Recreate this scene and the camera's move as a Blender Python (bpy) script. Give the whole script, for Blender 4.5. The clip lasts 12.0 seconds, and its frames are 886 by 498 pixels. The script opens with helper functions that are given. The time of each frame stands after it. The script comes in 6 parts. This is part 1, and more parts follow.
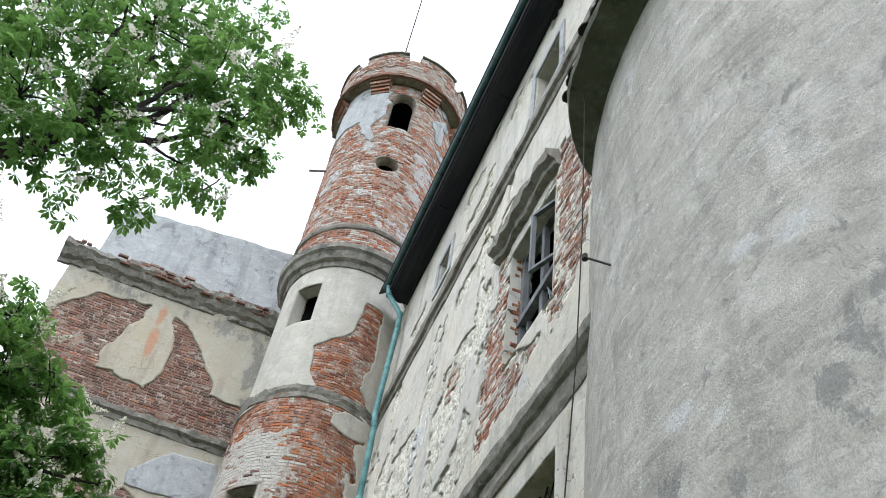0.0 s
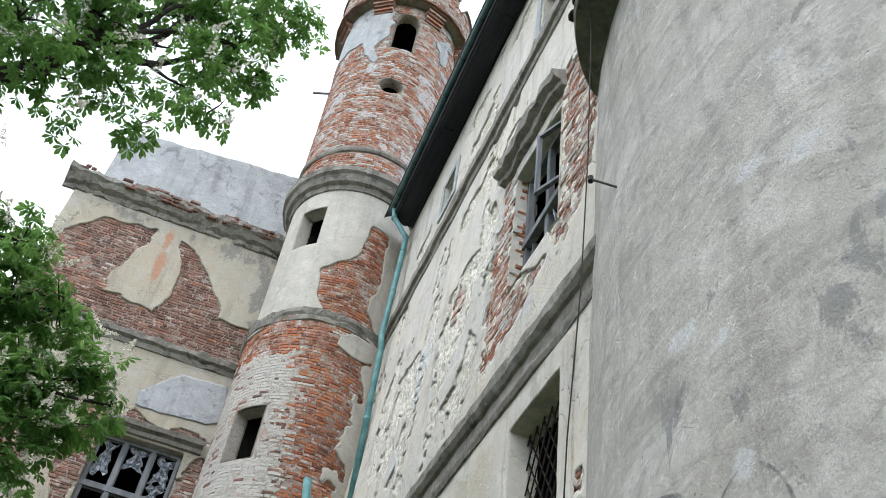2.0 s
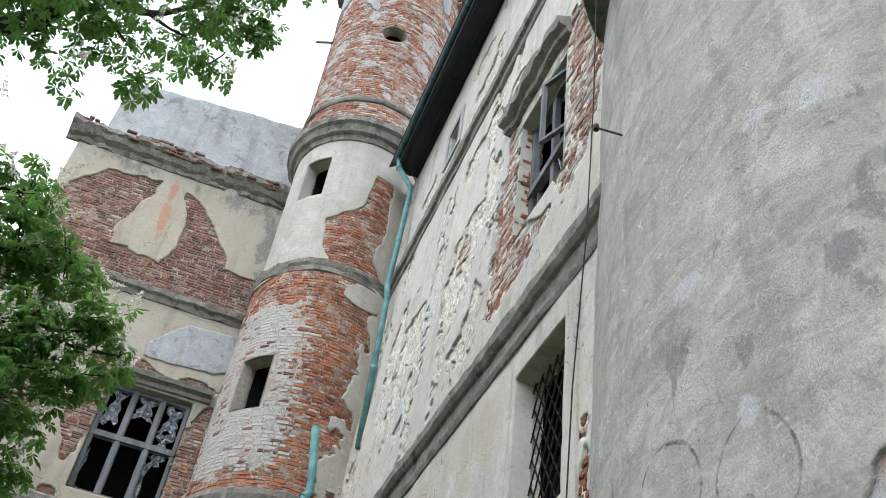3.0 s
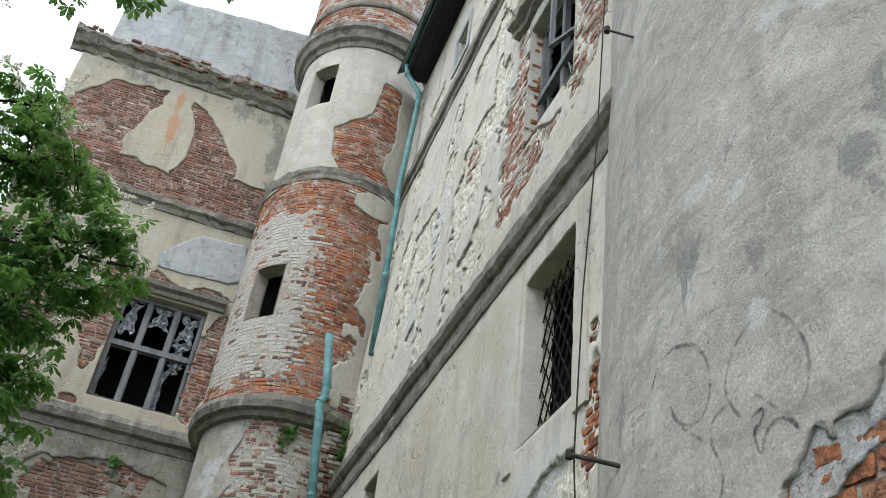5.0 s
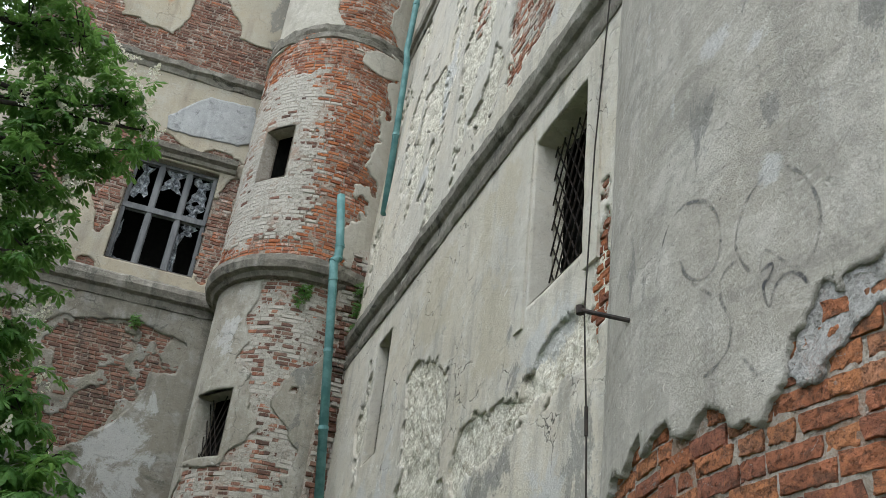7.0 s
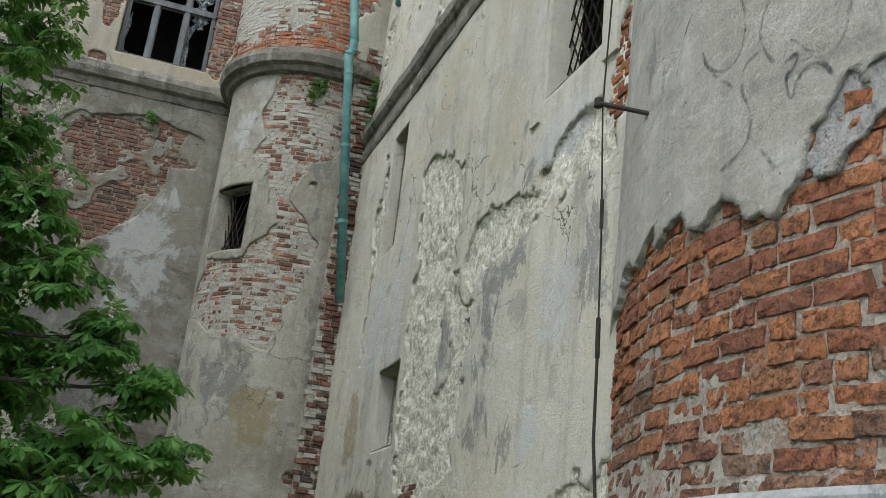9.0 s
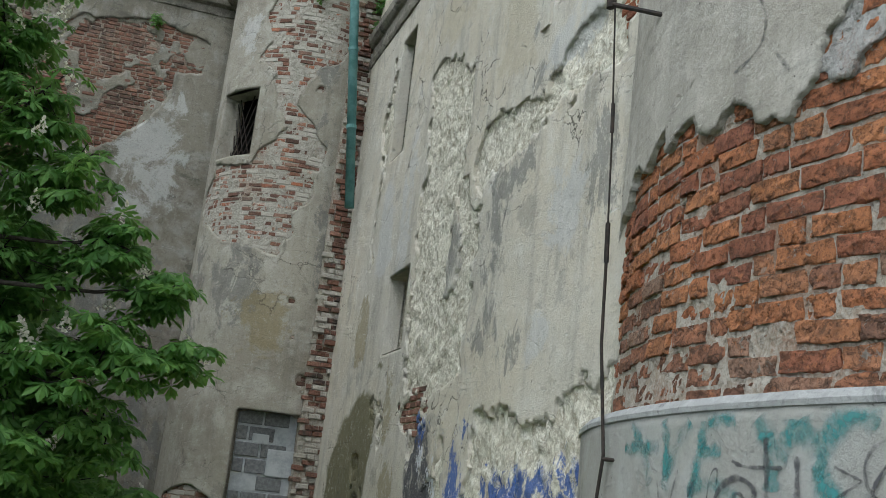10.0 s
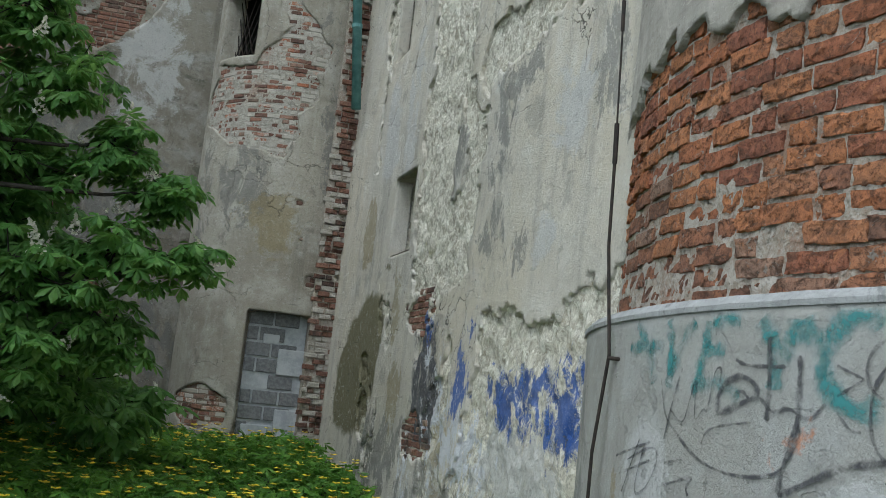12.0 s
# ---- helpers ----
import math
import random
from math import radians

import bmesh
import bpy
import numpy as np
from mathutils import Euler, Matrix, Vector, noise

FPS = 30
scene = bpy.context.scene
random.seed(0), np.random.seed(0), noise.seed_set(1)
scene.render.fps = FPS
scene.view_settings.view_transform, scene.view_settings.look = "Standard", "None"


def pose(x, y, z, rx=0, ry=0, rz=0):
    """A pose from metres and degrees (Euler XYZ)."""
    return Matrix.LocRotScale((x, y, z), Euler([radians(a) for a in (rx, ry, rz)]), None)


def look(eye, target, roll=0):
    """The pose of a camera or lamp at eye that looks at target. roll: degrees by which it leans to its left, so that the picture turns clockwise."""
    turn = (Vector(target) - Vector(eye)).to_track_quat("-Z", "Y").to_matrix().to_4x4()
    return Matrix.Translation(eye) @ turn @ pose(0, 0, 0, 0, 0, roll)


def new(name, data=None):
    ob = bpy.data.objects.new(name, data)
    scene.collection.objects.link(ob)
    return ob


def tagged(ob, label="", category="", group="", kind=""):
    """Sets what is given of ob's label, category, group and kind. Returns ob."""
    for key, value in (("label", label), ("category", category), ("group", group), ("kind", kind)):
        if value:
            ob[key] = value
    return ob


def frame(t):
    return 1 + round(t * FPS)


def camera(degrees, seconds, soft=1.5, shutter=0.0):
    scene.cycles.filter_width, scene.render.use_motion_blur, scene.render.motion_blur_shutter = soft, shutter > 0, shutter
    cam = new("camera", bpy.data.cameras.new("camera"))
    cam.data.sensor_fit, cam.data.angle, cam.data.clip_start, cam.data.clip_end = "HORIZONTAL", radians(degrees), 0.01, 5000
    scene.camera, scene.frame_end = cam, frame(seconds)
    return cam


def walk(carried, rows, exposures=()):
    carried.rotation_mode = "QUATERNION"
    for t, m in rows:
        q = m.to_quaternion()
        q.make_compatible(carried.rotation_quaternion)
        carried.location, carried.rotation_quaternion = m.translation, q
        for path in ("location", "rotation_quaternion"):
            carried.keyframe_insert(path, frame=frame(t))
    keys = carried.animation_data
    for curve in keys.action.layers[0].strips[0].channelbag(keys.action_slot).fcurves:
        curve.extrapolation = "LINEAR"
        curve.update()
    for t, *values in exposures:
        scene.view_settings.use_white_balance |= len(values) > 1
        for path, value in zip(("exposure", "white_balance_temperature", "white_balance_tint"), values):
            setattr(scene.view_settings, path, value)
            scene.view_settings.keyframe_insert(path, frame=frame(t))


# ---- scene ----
# World axes follow the building: the long facade is the plane x = FACADE, the wing the plane y = WING.
cam = camera(48.0, 12.0, soft=0.8)
EYE = (0.0, 0.0, 1.6)
# seconds and Euler angles of a hand-held tilt from the tower's top down to the grass
ROWS = [
    (0.0, 142.77, -6.14, -21.69),
    (0.5, 142.34, -6.17, -21.63),
    (1.0, 141.39, -6.21, -21.59),
    (1.5, 139.98, -6.20, -21.47),
    (2.0, 138.28, -6.19, -21.26),
    (2.5, 136.76, -6.16, -20.99),
    (3.0, 135.34, -6.16, -20.78),
    (5.0, 129.91, -6.02, -19.84),
    (5.5, 128.30, -6.01, -19.61),
    (6.0, 126.32, -5.95, -19.35),
    (6.5, 124.25, -5.89, -19.16),
    (7.0, 121.73, -5.85, -18.91),
    (9.0, 109.82, -6.00, -17.90),
    (9.5, 107.09, -6.01, -17.60),
    (10.0, 104.31, -6.03, -17.33),
    (10.5, 101.91, -6.04, -17.13),
    (11.0, 99.98, -5.97, -16.98),
    (11.5, 98.94, -6.02, -16.89),
    (12.0, 98.61, -5.97, -16.86),
]
walk(cam, [(t, pose(*EYE, rx, ry, rz)) for t, rx, ry, rz in ROWS],
     exposures=[(0.0, 0.44, 5950, 11), (3.0, 0.42, 5950, 12), (5.0, 0.3, 6050, 10), (7.0, 0.2, 6150, 9), (9.0, 0.19, 6150, 8), (12.0, 0.14, 5900, 6)])

# ---- light: a bright overcast sky ----
world = bpy.data.worlds.new("overcast_sky")
scene.world = world
world.use_nodes = True
wn = world.node_tree.nodes
wl = world.node_tree.links
sky = wn.new("ShaderNodeTexSky")
sky.sky_type = "NISHITA"
sky.sun_disc = False
sky.sun_elevation, sky.sun_rotation = radians(52), radians(215)
sky.air_density, sky.dust_density = 1.0, 4.0
cloud = wn.new("ShaderNodeMix")
cloud.data_type = "RGBA"
cloud.inputs[0].default_value = 0.93
cloud.inputs[7].default_value = (15.0, 15.6, 16.2, 1)
wl.new(sky.outputs[0], cloud.inputs[6])
wl.new(cloud.outputs[2], wn["Background"].inputs[0])
wn["Background"].inputs[1].default_value = 0.12
sun = new("sun", bpy.data.lights.new("sun", "SUN"))
sun.data.energy, sun.data.angle, sun.data.color = 1.3, radians(25), (1.0, 0.96, 0.9)
sun.matrix_world = look((0, 0, 40), (20, 17, -2))

# ---- small tools ----
FACADE, WING = 3.0, 17.2
TOWER = (1.87, 16.3)


def lattice(ix, iy, seed):
    h = np.sin(ix * 127.1 + iy * 311.7 + seed * 74.7) * 43758.5453
    return h - np.floor(h)


def vnoise(x, y, seed=0):
    """Smooth value noise, about -1 to 1."""
    ix, iy = np.floor(x), np.floor(y)
    fx, fy = x - ix, y - iy
    fx, fy = fx * fx * (3 - 2 * fx), fy * fy * (3 - 2 * fy)
    a, b = lattice(ix, iy, seed), lattice(ix + 1, iy, seed)
    c, d = lattice(ix, iy + 1, seed), lattice(ix + 1, iy + 1, seed)
    return 2 * (a + (b - a) * fx + (c - a) * fy + (a - b - c + d) * fx * fy) - 1


def fbm(x, y, seed=0, octaves=4):
    total, amp = 0, 0.55
    for k in range(octaves):
        total = total + amp * vnoise(x * 2 ** k, y * 2 ** k, seed + 7 * k)
        amp *= 0.52
    return total


def link_mesh(name, verts, faces, material, parent=None, label="", smooth=False, kind=""):
    me = bpy.data.meshes.new(name)
    me.from_pydata(verts, [], faces)
    me.materials.append(material)
    if smooth:
        me.shade_smooth()
    ob = new(name, me)
    ob.parent = parent
    return tagged(ob, label, kind=kind)


def part(name, bm, material, parent=None, label="", smooth=False):
    bmesh.ops.recalc_face_normals(bm, faces=bm.faces)
    me = bpy.data.meshes.new(name)
    bm.to_mesh(me)
    bm.free()
    me.materials.append(material)
    if smooth:
        me.shade_smooth()
    ob = new(name, me)
    ob.parent = parent
    return tagged(ob, label)


def add_box(bm, lo, hi, m=None):
    vs = bmesh.ops.create_cube(bm, size=1)["verts"]
    for v in vs:
        co = Vector(lo[i] + (v.co[i] + 0.5) * (hi[i] - lo[i]) for i in range(3))
        v.co = m @ co if m else co
    return vs


def box_bm(lo, hi, bevel=0.0, m=None):
    bm = bmesh.new()
    add_box(bm, lo, hi, m)
    if bevel:
        bmesh.ops.bevel(bm, geom=bm.edges[:], offset=bevel, segments=2, affect="EDGES", profile=0.6)
    return bm


def bar_bm(a, b, w, h=None, bm=None):
    """A straight bar of section w x h from a to b."""
    bm = bm or bmesh.new()
    a, b = Vector(a), Vector(b)
    m = Matrix.Translation((a + b) / 2) @ (b - a).to_track_quat("Z", "Y").to_matrix().to_4x4()
    L = (b - a).length / 2
    add_box(bm, (-w / 2, -(h or w) / 2, -L), (w / 2, (h or w) / 2, L), m)
    return bm


def tube_bm(points, radii, sides=10, bm=None):
    """A round tube through points; radii is one number or one for each point."""
    bm = bm or bmesh.new()
    pts = [Vector(p) for p in points]
    if not isinstance(radii, (list, tuple)):
        radii = [radii] * len(pts)
    rings, side = [], None
    for i, p in enumerate(pts):
        d = (pts[min(i + 1, len(pts) - 1)] - pts[max(i - 1, 0)]).normalized()
        side = (d.orthogonal() if side is None else side - d * side.dot(d)).normalized()
        up = d.cross(side)
        rings.append([bm.verts.new(p + radii[i] * (math.cos(k * math.tau / sides) * side + math.sin(k * math.tau / sides) * up)) for k in range(sides)])
    for a, b in zip(rings, rings[1:]):
        for k in range(sides):
            bm.faces.new((a[k], a[(k + 1) % sides], b[(k + 1) % sides], b[k]))
    bm.faces.new(rings[0][::-1])
    bm.faces.new(rings[-1])
    return bm


# ---- wall surfaces: place of (u, v) lifted by o towards the outside ----
def on_facade(u, v, o=0.0):
    foot = 0.034 * np.maximum(u - 5.9, 0) * np.clip((15.3 - v) / 6.9, 0, 1) + 0.02 * np.clip((6 - v) / 6, 0, 1)
    return FACADE - foot - o + 0 * u, u + 0 * v, v + 0 * u


def on_wing(u, v, o=0.0):
    return u + 0 * v, WING - o + 0 * u + 0 * v, v + 0 * u


def tower_radius(v):
    r = np.where(v < 9.9, 1.40, 1.56)
    r = np.where(v > 15.25, 1.47, r)
    return np.where(v > 19.7, 1.60 + 0.012 * (v - 19.7), r)


def on_tower(u, v, o=0.0):
    a, r = np.radians(u), tower_radius(np.asarray(v, float)) + o
    return TOWER[0] + r * np.cos(a), TOWER[1] + r * np.sin(a), v + 0 * u


def on_bastion(u, v, o=0.0):
    a, k = np.radians(u), (v - 2.2) / 9.2
    r = 4.77 + 0.38 * k + o
    return 7.43 + 0.27 * k + r * np.cos(a), 4.32 - 0.82 * k + r * np.sin(a), v + 0 * u


def on_base(u, v, o=0.0):
    a = np.radians(u)
    r = 4.95 + o + 0 * v
    return 7.43 + r * np.cos(a), 4.32 + r * np.sin(a), v + 0 * u


M_TOWER, M_BASTION = 0.0262, 0.0845     # metres along the wall for one degree


def blob(u, v, cu, cv, ru, rv, su=1.0, seed=0, rough=0.12, grain=1.6):
    """Signed distance in metres from a ragged ellipse: below zero inside."""
    x, y = (u - cu) * su, v - cv
    d = (np.sqrt((x / (ru * su)) ** 2 + (y / rv) ** 2) - 1) * min(ru * su, rv)
    return d + rough * fbm(u * su * grain, v * grain, seed, 5)


def patch(u, v, corners, su=1.0, seed=0, rough=0.1, grain=2.2):
    """Signed distance in metres from a ragged polygon: below zero inside."""
    x, y = np.asarray(u, float) * su, np.asarray(v, float) + 0 * u
    near, inside = np.full(x.shape, 99.0), np.zeros(x.shape, bool)
    for (ax, ay), (bx, by) in zip(corners, corners[1:] + corners[:1]):
        ax, bx = ax * su, bx * su
        k = np.clip(((x - ax) * (bx - ax) + (y - ay) * (by - ay)) / ((bx - ax) ** 2 + (by - ay) ** 2 + 1e-9), 0, 1)
        near = np.minimum(near, np.hypot(x - ax - k * (bx - ax), y - ay - k * (by - ay)))
        cross = (ay > y) != (by > y)
        inside ^= cross & (x < (bx - ax) * (y - ay) / (by - ay if by != ay else 1e-9) + ax)
    return np.where(inside, -near, near) + rough * fbm(x * grain, y * grain, seed, 5)


def rect(u, v, u0, u1, v0, v1, su=1.0):
    return np.maximum(np.maximum(u0 - u, u - u1) * su, np.maximum(v0 - v, v - v1))


def shell(name, surf, u0, u1, v0, v1, step, su, keep, thick, material, parent, label="", relief=0.006, grain=3.0, skirt=0.05, kind="", seed=3, films=None):
    """A coat on a wall where keep(u, v) > 0, its torn rim moved onto keep = 0 and turned in to the wall."""
    nu, nv = max(2, round((u1 - u0) * su / step)), max(2, round((v1 - v0) / step))
    U, V = np.meshgrid(np.linspace(u0, u1, nu + 1), np.linspace(v0, v1, nv + 1), indexing="ij")
    F = keep(U, V) + 0 * U
    du, dv = (u1 - u0) / nu, (v1 - v0) / nv
    quad = (F[:-1, :-1] + F[1:, :-1] + F[:-1, 1:] + F[1:, 1:]) > 0
    gu, gv = np.gradient(F, du * su, dv)
    near = np.zeros_like(F)
    near[:-1, :-1] += quad
    near[1:, :-1] += quad
    near[:-1, 1:] += quad
    near[1:, 1:] += quad
    inside = np.ones_like(F, bool)
    inside[0, :] = inside[-1, :] = inside[:, 0] = inside[:, -1] = False
    rim = (near > 0) & (near < 4) & inside
    g2 = np.maximum(gu ** 2 + gv ** 2, 0.05)
    mu = np.where(rim, np.clip(-F * gu / g2, -0.7 * step, 0.7 * step), 0)
    mv = np.where(rim, np.clip(-F * gv / g2, -0.7 * step, 0.7 * step), 0)
    U, V = U + mu / su, V + mv
    lift = thick + relief * fbm(U * su * grain, V * grain, seed, 4)
    top = np.stack(surf(U, V, lift), -1).reshape(-1, 3)
    low = np.stack(surf(U, V, lift - skirt), -1).reshape(-1, 3)
    idx = np.arange((nu + 1) * (nv + 1)).reshape(nu + 1, nv + 1)
    q = np.argwhere(quad)
    i, j = q[:, 0], q[:, 1]
    faces = [np.stack([idx[i, j], idx[i + 1, j], idx[i + 1, j + 1], idx[i, j + 1]], 1)]
    n = top.shape[0]
    pad = np.pad(quad, 1)
    for di, dj, a, b in ((-1, 0, (0, 0), (0, 1)), (1, 0, (1, 1), (1, 0)), (0, -1, (1, 0), (0, 0)), (0, 1, (0, 1), (1, 1))):
        open_side = ~pad[i + 1 + di, j + 1 + dj]
        ii, jj = i[open_side], j[open_side]
        p, r = idx[ii + a[0], jj + a[1]], idx[ii + b[0], jj + b[1]]
        faces.append(np.stack([p, r, r + n, p + n], 1))
    faces = np.concatenate(faces)
    used, inv = np.unique(faces, return_inverse=True)
    verts = np.concatenate([top, low])[used]
    # outward order
    f = inv.reshape(-1, 4)
    me = bpy.data.meshes.new(name)
    me.vertices.add(len(verts))
    me.vertices.foreach_set("co", verts.ravel())
    me.loops.add(f.size)
    me.loops.foreach_set("vertex_index", f.ravel().astype(np.int32))
    me.polygons.add(len(f))
    me.polygons.foreach_set("loop_start", np.arange(0, f.size, 4, dtype=np.int32))
    me.update(calc_edges=True)
    for film, spots in (films or {}).items():
        cover = np.zeros_like(U)
        for k, spot in enumerate(spots):
            if isinstance(spot, list):
                fade, d = 0.25, patch(U, V, spot, su, 300 + k, 0.08, 1.8)
            else:
                fade, d = 0.45 * min(spot[2] * su, spot[3]) + 0.06, blob(U, V, *spot, su, 300 + k, 0.1, 1.3)
            cover = np.maximum(cover, 0.58 * np.clip(0.5 - d / (2 * fade), 0, 1))
        both = np.concatenate([cover.ravel(), cover.ravel()])[used]
        me.attributes.new(film, "FLOAT", "POINT").data.foreach_set("value", both.astype(np.float32))
    me.materials.append(material)
    ob = new(name, me)
    ob.parent = parent
    return tagged(ob, label, kind=kind)


def brick_mesh(name, w, h, d, seed, cuts=(3, 2), rough=0.006, pit=0.0):
    """One worn brick, its face towards -y, open at the back."""
    rng = random.Random(seed)
    nx, nz = cuts
    verts, faces = [], []
    rows = []
    for ring, (inset, depth) in enumerate(((0.0, d), (0.001, 0.009), (0.008, 0.0))):
        row = []
        for k in range(nx + 1):
            for m in range(nz + 1):
                if 0 < k < nx and 0 < m < nz and ring < 2:
                    row.append(None)
                    continue
                x = -w / 2 + inset + (w - 2 * inset) * k / nx
                z = -h / 2 + inset + (h - 2 * inset) * m / nz
                row.append(len(verts))
                if pit and ring == 2:
                    worn = (2 * abs(x) / w) ** 5 + (2 * abs(z) / h) ** 5
                    depth = 0.35 * pit * worn + pit * float(fbm(np.array(x * 13 + seed), np.array(z * 13), seed, 3))
                verts.append((x + rng.uniform(-1, 1) * rough, depth + rng.uniform(-0.6, 0.6) * rough * (ring > 0), z + rng.uniform(-1, 1) * rough * 0.8))
        rows.append(row)
    at = lambda row, k, m: row[k * (nz + 1) + m]
    for k in range(nx):
        for m in range(nz):
            faces.append((at(rows[2], k, m), at(rows[2], k + 1, m), at(rows[2], k + 1, m + 1), at(rows[2], k, m + 1)))
    loop = [(k, 0) for k in range(nx)] + [(nx, m) for m in range(nz)] + [(k, nz) for k in range(nx, 0, -1)] + [(0, m) for m in range(nz, 0, -1)]
    for a, b in ((rows[0], rows[1]), (rows[1], rows[2])):
        for p, q in zip(loop, loop[1:] + loop[:1]):
            faces.append((at(a, *p), at(a, *q), at(b, *q), at(b, *p)))
    me = bpy.data.meshes.new(name)
    me.from_pydata(verts, [], faces)
    return me


def brickwork(surf, su, u0, u1, v0, v1, show, singles, materials, parent, w=0.265, h=0.088, joint=0.014, out=0.012, seed=1, pick=None, rough=0.004, cuts=(3, 1), wild=0.004, pit=0.0, sink=None, wave=0.0, rest_label="weathered red bricks in flaking mortar"):
    """Courses of bricks where show(u, v); the first `singles` are objects of their own, the rest one joined part."""
    rng = random.Random(seed)
    kinds = [[brick_mesh("brick", (w - joint) * s, h - joint, 0.06, seed * 31 + i * 7 + int(s * 10), cuts, rough, pit) for i in range(4)] for s in (1.0, 0.5)]
    shared = {}
    spots = []
    course, z = 0, v0 + h / 2
    while z < v1:
        u = u0 + (rng.uniform(0, 0.3) + 0.5 * (course % 2)) * w / su
        while u < u1:
            half = rng.random() < 0.38
            width = w * (0.5 if half else 1.0) * rng.uniform(0.9, 1.12)
            uc = u + width / su / 2
            spots.append((uc, z + rng.uniform(-0.006, 0.006) + wave * float(fbm(np.array(uc * su * 0.9), np.array(z * 0.8), seed, 3)), half))
            u += width / su
        z += h
        course += 1
    U, V = np.array([s[0] for s in spots]), np.array([s[1] for s in spots])
    seen = show(U, V)
    P, Q = np.stack(surf(U, V, 0.0), 1), np.stack(surf(U + 0.01 / su, V, 0.0), 1)
    W = np.stack(surf(U, V + 0.01, 0.0), 1)
    chosen = [k for k in range(len(spots)) if seen[k]]
    chosen.sort(key=lambda k: pick(U[k], V[k]) if pick else V[k])
    verts, faces, mats = [], [], []
    for n, k in enumerate(chosen):
        x = Vector(Q[k] - P[k]).normalized()
        zz = Vector(W[k] - P[k]).normalized()
        y = zz.cross(x).normalized()
        out_dir = Vector(np.stack(surf(U[k], V[k], 0.1)) - P[k])
        if y.dot(out_dir) > 0:
            x, y = -x, -y
        o = out + rng.gauss(0, wild) - (sink(U[k], V[k], rng) if sink else 0)
        m = Matrix.Translation(Vector(P[k]) - y * o) @ Matrix((x, y, zz)).transposed().to_4x4() @ Matrix.Rotation(rng.gauss(0, 0.014), 4, "Y") @ Matrix.Diagonal((rng.uniform(0.9, 1.04), 1, rng.uniform(0.88, 1.06), 1))
        me = kinds[spots[k][2]][rng.randrange(4)]
        mi = materials[0](U[k], V[k], rng)
        if n < singles:
            key = (me.name, mi)
            if key not in shared:
                shared[key] = me.copy()
                shared[key].materials.append(materials[1][mi])
            ob = new("brick", shared[key])
            ob.parent = parent
            ob.matrix_basis = m
        else:
            base = len(verts)
            verts += [m @ v.co for v in me.vertices]
            for p in me.polygons:
                faces.append([base + i for i in p.vertices])
                mats.append(mi)
    if verts:
        me = bpy.data.meshes.new("brick_courses")
        me.from_pydata(verts, [], faces)
        for mt in materials[2]:
            me.materials.append(mt)
        me.polygons.foreach_set("material_index", mats)
        ob = new("brick_courses", me)
        ob.parent = parent
        tagged(ob, rest_label, kind="stuff")


def niche(surf, u0, u1, v0, v1, depth, reveal, dark, parent, name="window_reveal", inner=1.6):
    """The sides of an opening and a room painted near black as unlit depth."""
    def ring(o):
        ps = [Vector(float(c) for c in surf(np.array(u), np.array(v), o)) for u, v in ((u0, v0), (u1, v0), (u1, v1), (u0, v1))]
        mid = sum(ps, Vector()) / 4
        return [p + (mid - p).normalized() * 0.03 for p in ps]
    a, b = ring(0.02), ring(-depth)
    c = ring(-depth - 0.001)
    mid = sum(c, Vector()) / 4
    back_dir = (b[0] - a[0]).normalized()
    c2 = [mid + (p - mid) * 1.5 for p in c]
    d = [p + back_dir * inner for p in c2]
    link_mesh(name, a + b, [(k, (k + 1) % 4, 4 + (k + 1) % 4, 4 + k) for k in range(4)], reveal, parent, "plastered sides of the opening")
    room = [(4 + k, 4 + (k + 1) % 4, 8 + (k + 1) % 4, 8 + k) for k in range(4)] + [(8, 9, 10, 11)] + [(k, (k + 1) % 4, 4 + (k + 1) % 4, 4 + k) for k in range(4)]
    link_mesh("dark_room", c + c2 + d, room, dark, parent, "room behind the opening, painted near black for its unlit depth")


def ribbon(name, surf, path, width, material, parent, lift=0.03, su=1.0, label="", taper=True, relief=0.0, grain=1.0):
    """A sprayed stroke along (u, v) points, smoothed."""
    P = np.array(path, float)
    for _ in range(3):
        Q = [P[0]]
        for a, b in zip(P, P[1:]):
            Q += [0.75 * a + 0.25 * b, 0.25 * a + 0.75 * b]
        P = np.array(Q + [P[-1]])
    d = np.gradient(P, axis=0) * np.array([su, 1])
    d /= np.maximum(np.linalg.norm(d, axis=1), 1e-9)[:, None]
    n = np.stack([-d[:, 1] / su, d[:, 0]], 1)
    k = np.linspace(0, 1, len(P))
    w = 1.75 * width * (1 + 0.25 * np.sin(k * 23)) * (np.minimum(1, 0.35 + 6 * np.minimum(k, 1 - k)) if taper else 1) / 2
    rows = [np.stack(surf(E[:, 0], E[:, 1], lift + relief * fbm(E[:, 0] * su * grain, E[:, 1] * grain, 3, 4)), 1) for E in (P + n * w[:, None], P, P - n * w[:, None])]
    m = len(P)
    faces = [(k * m + i, k * m + i + 1, (k + 1) * m + i + 1, (k + 1) * m + i) for k in (0, 1) for i in range(m - 1)]
    ob = link_mesh(name, np.concatenate(rows).tolist(), faces, material, parent, label)
    core = np.repeat([0.0, 1.0, 0.0], m) * np.tile(np.minimum(1, 0.2 + 8 * np.minimum(k, 1 - k)), 3)
    ob.data.attributes.new("spray", "FLOAT", "POINT").data.foreach_set("value", core.astype(np.float32))
    return ob


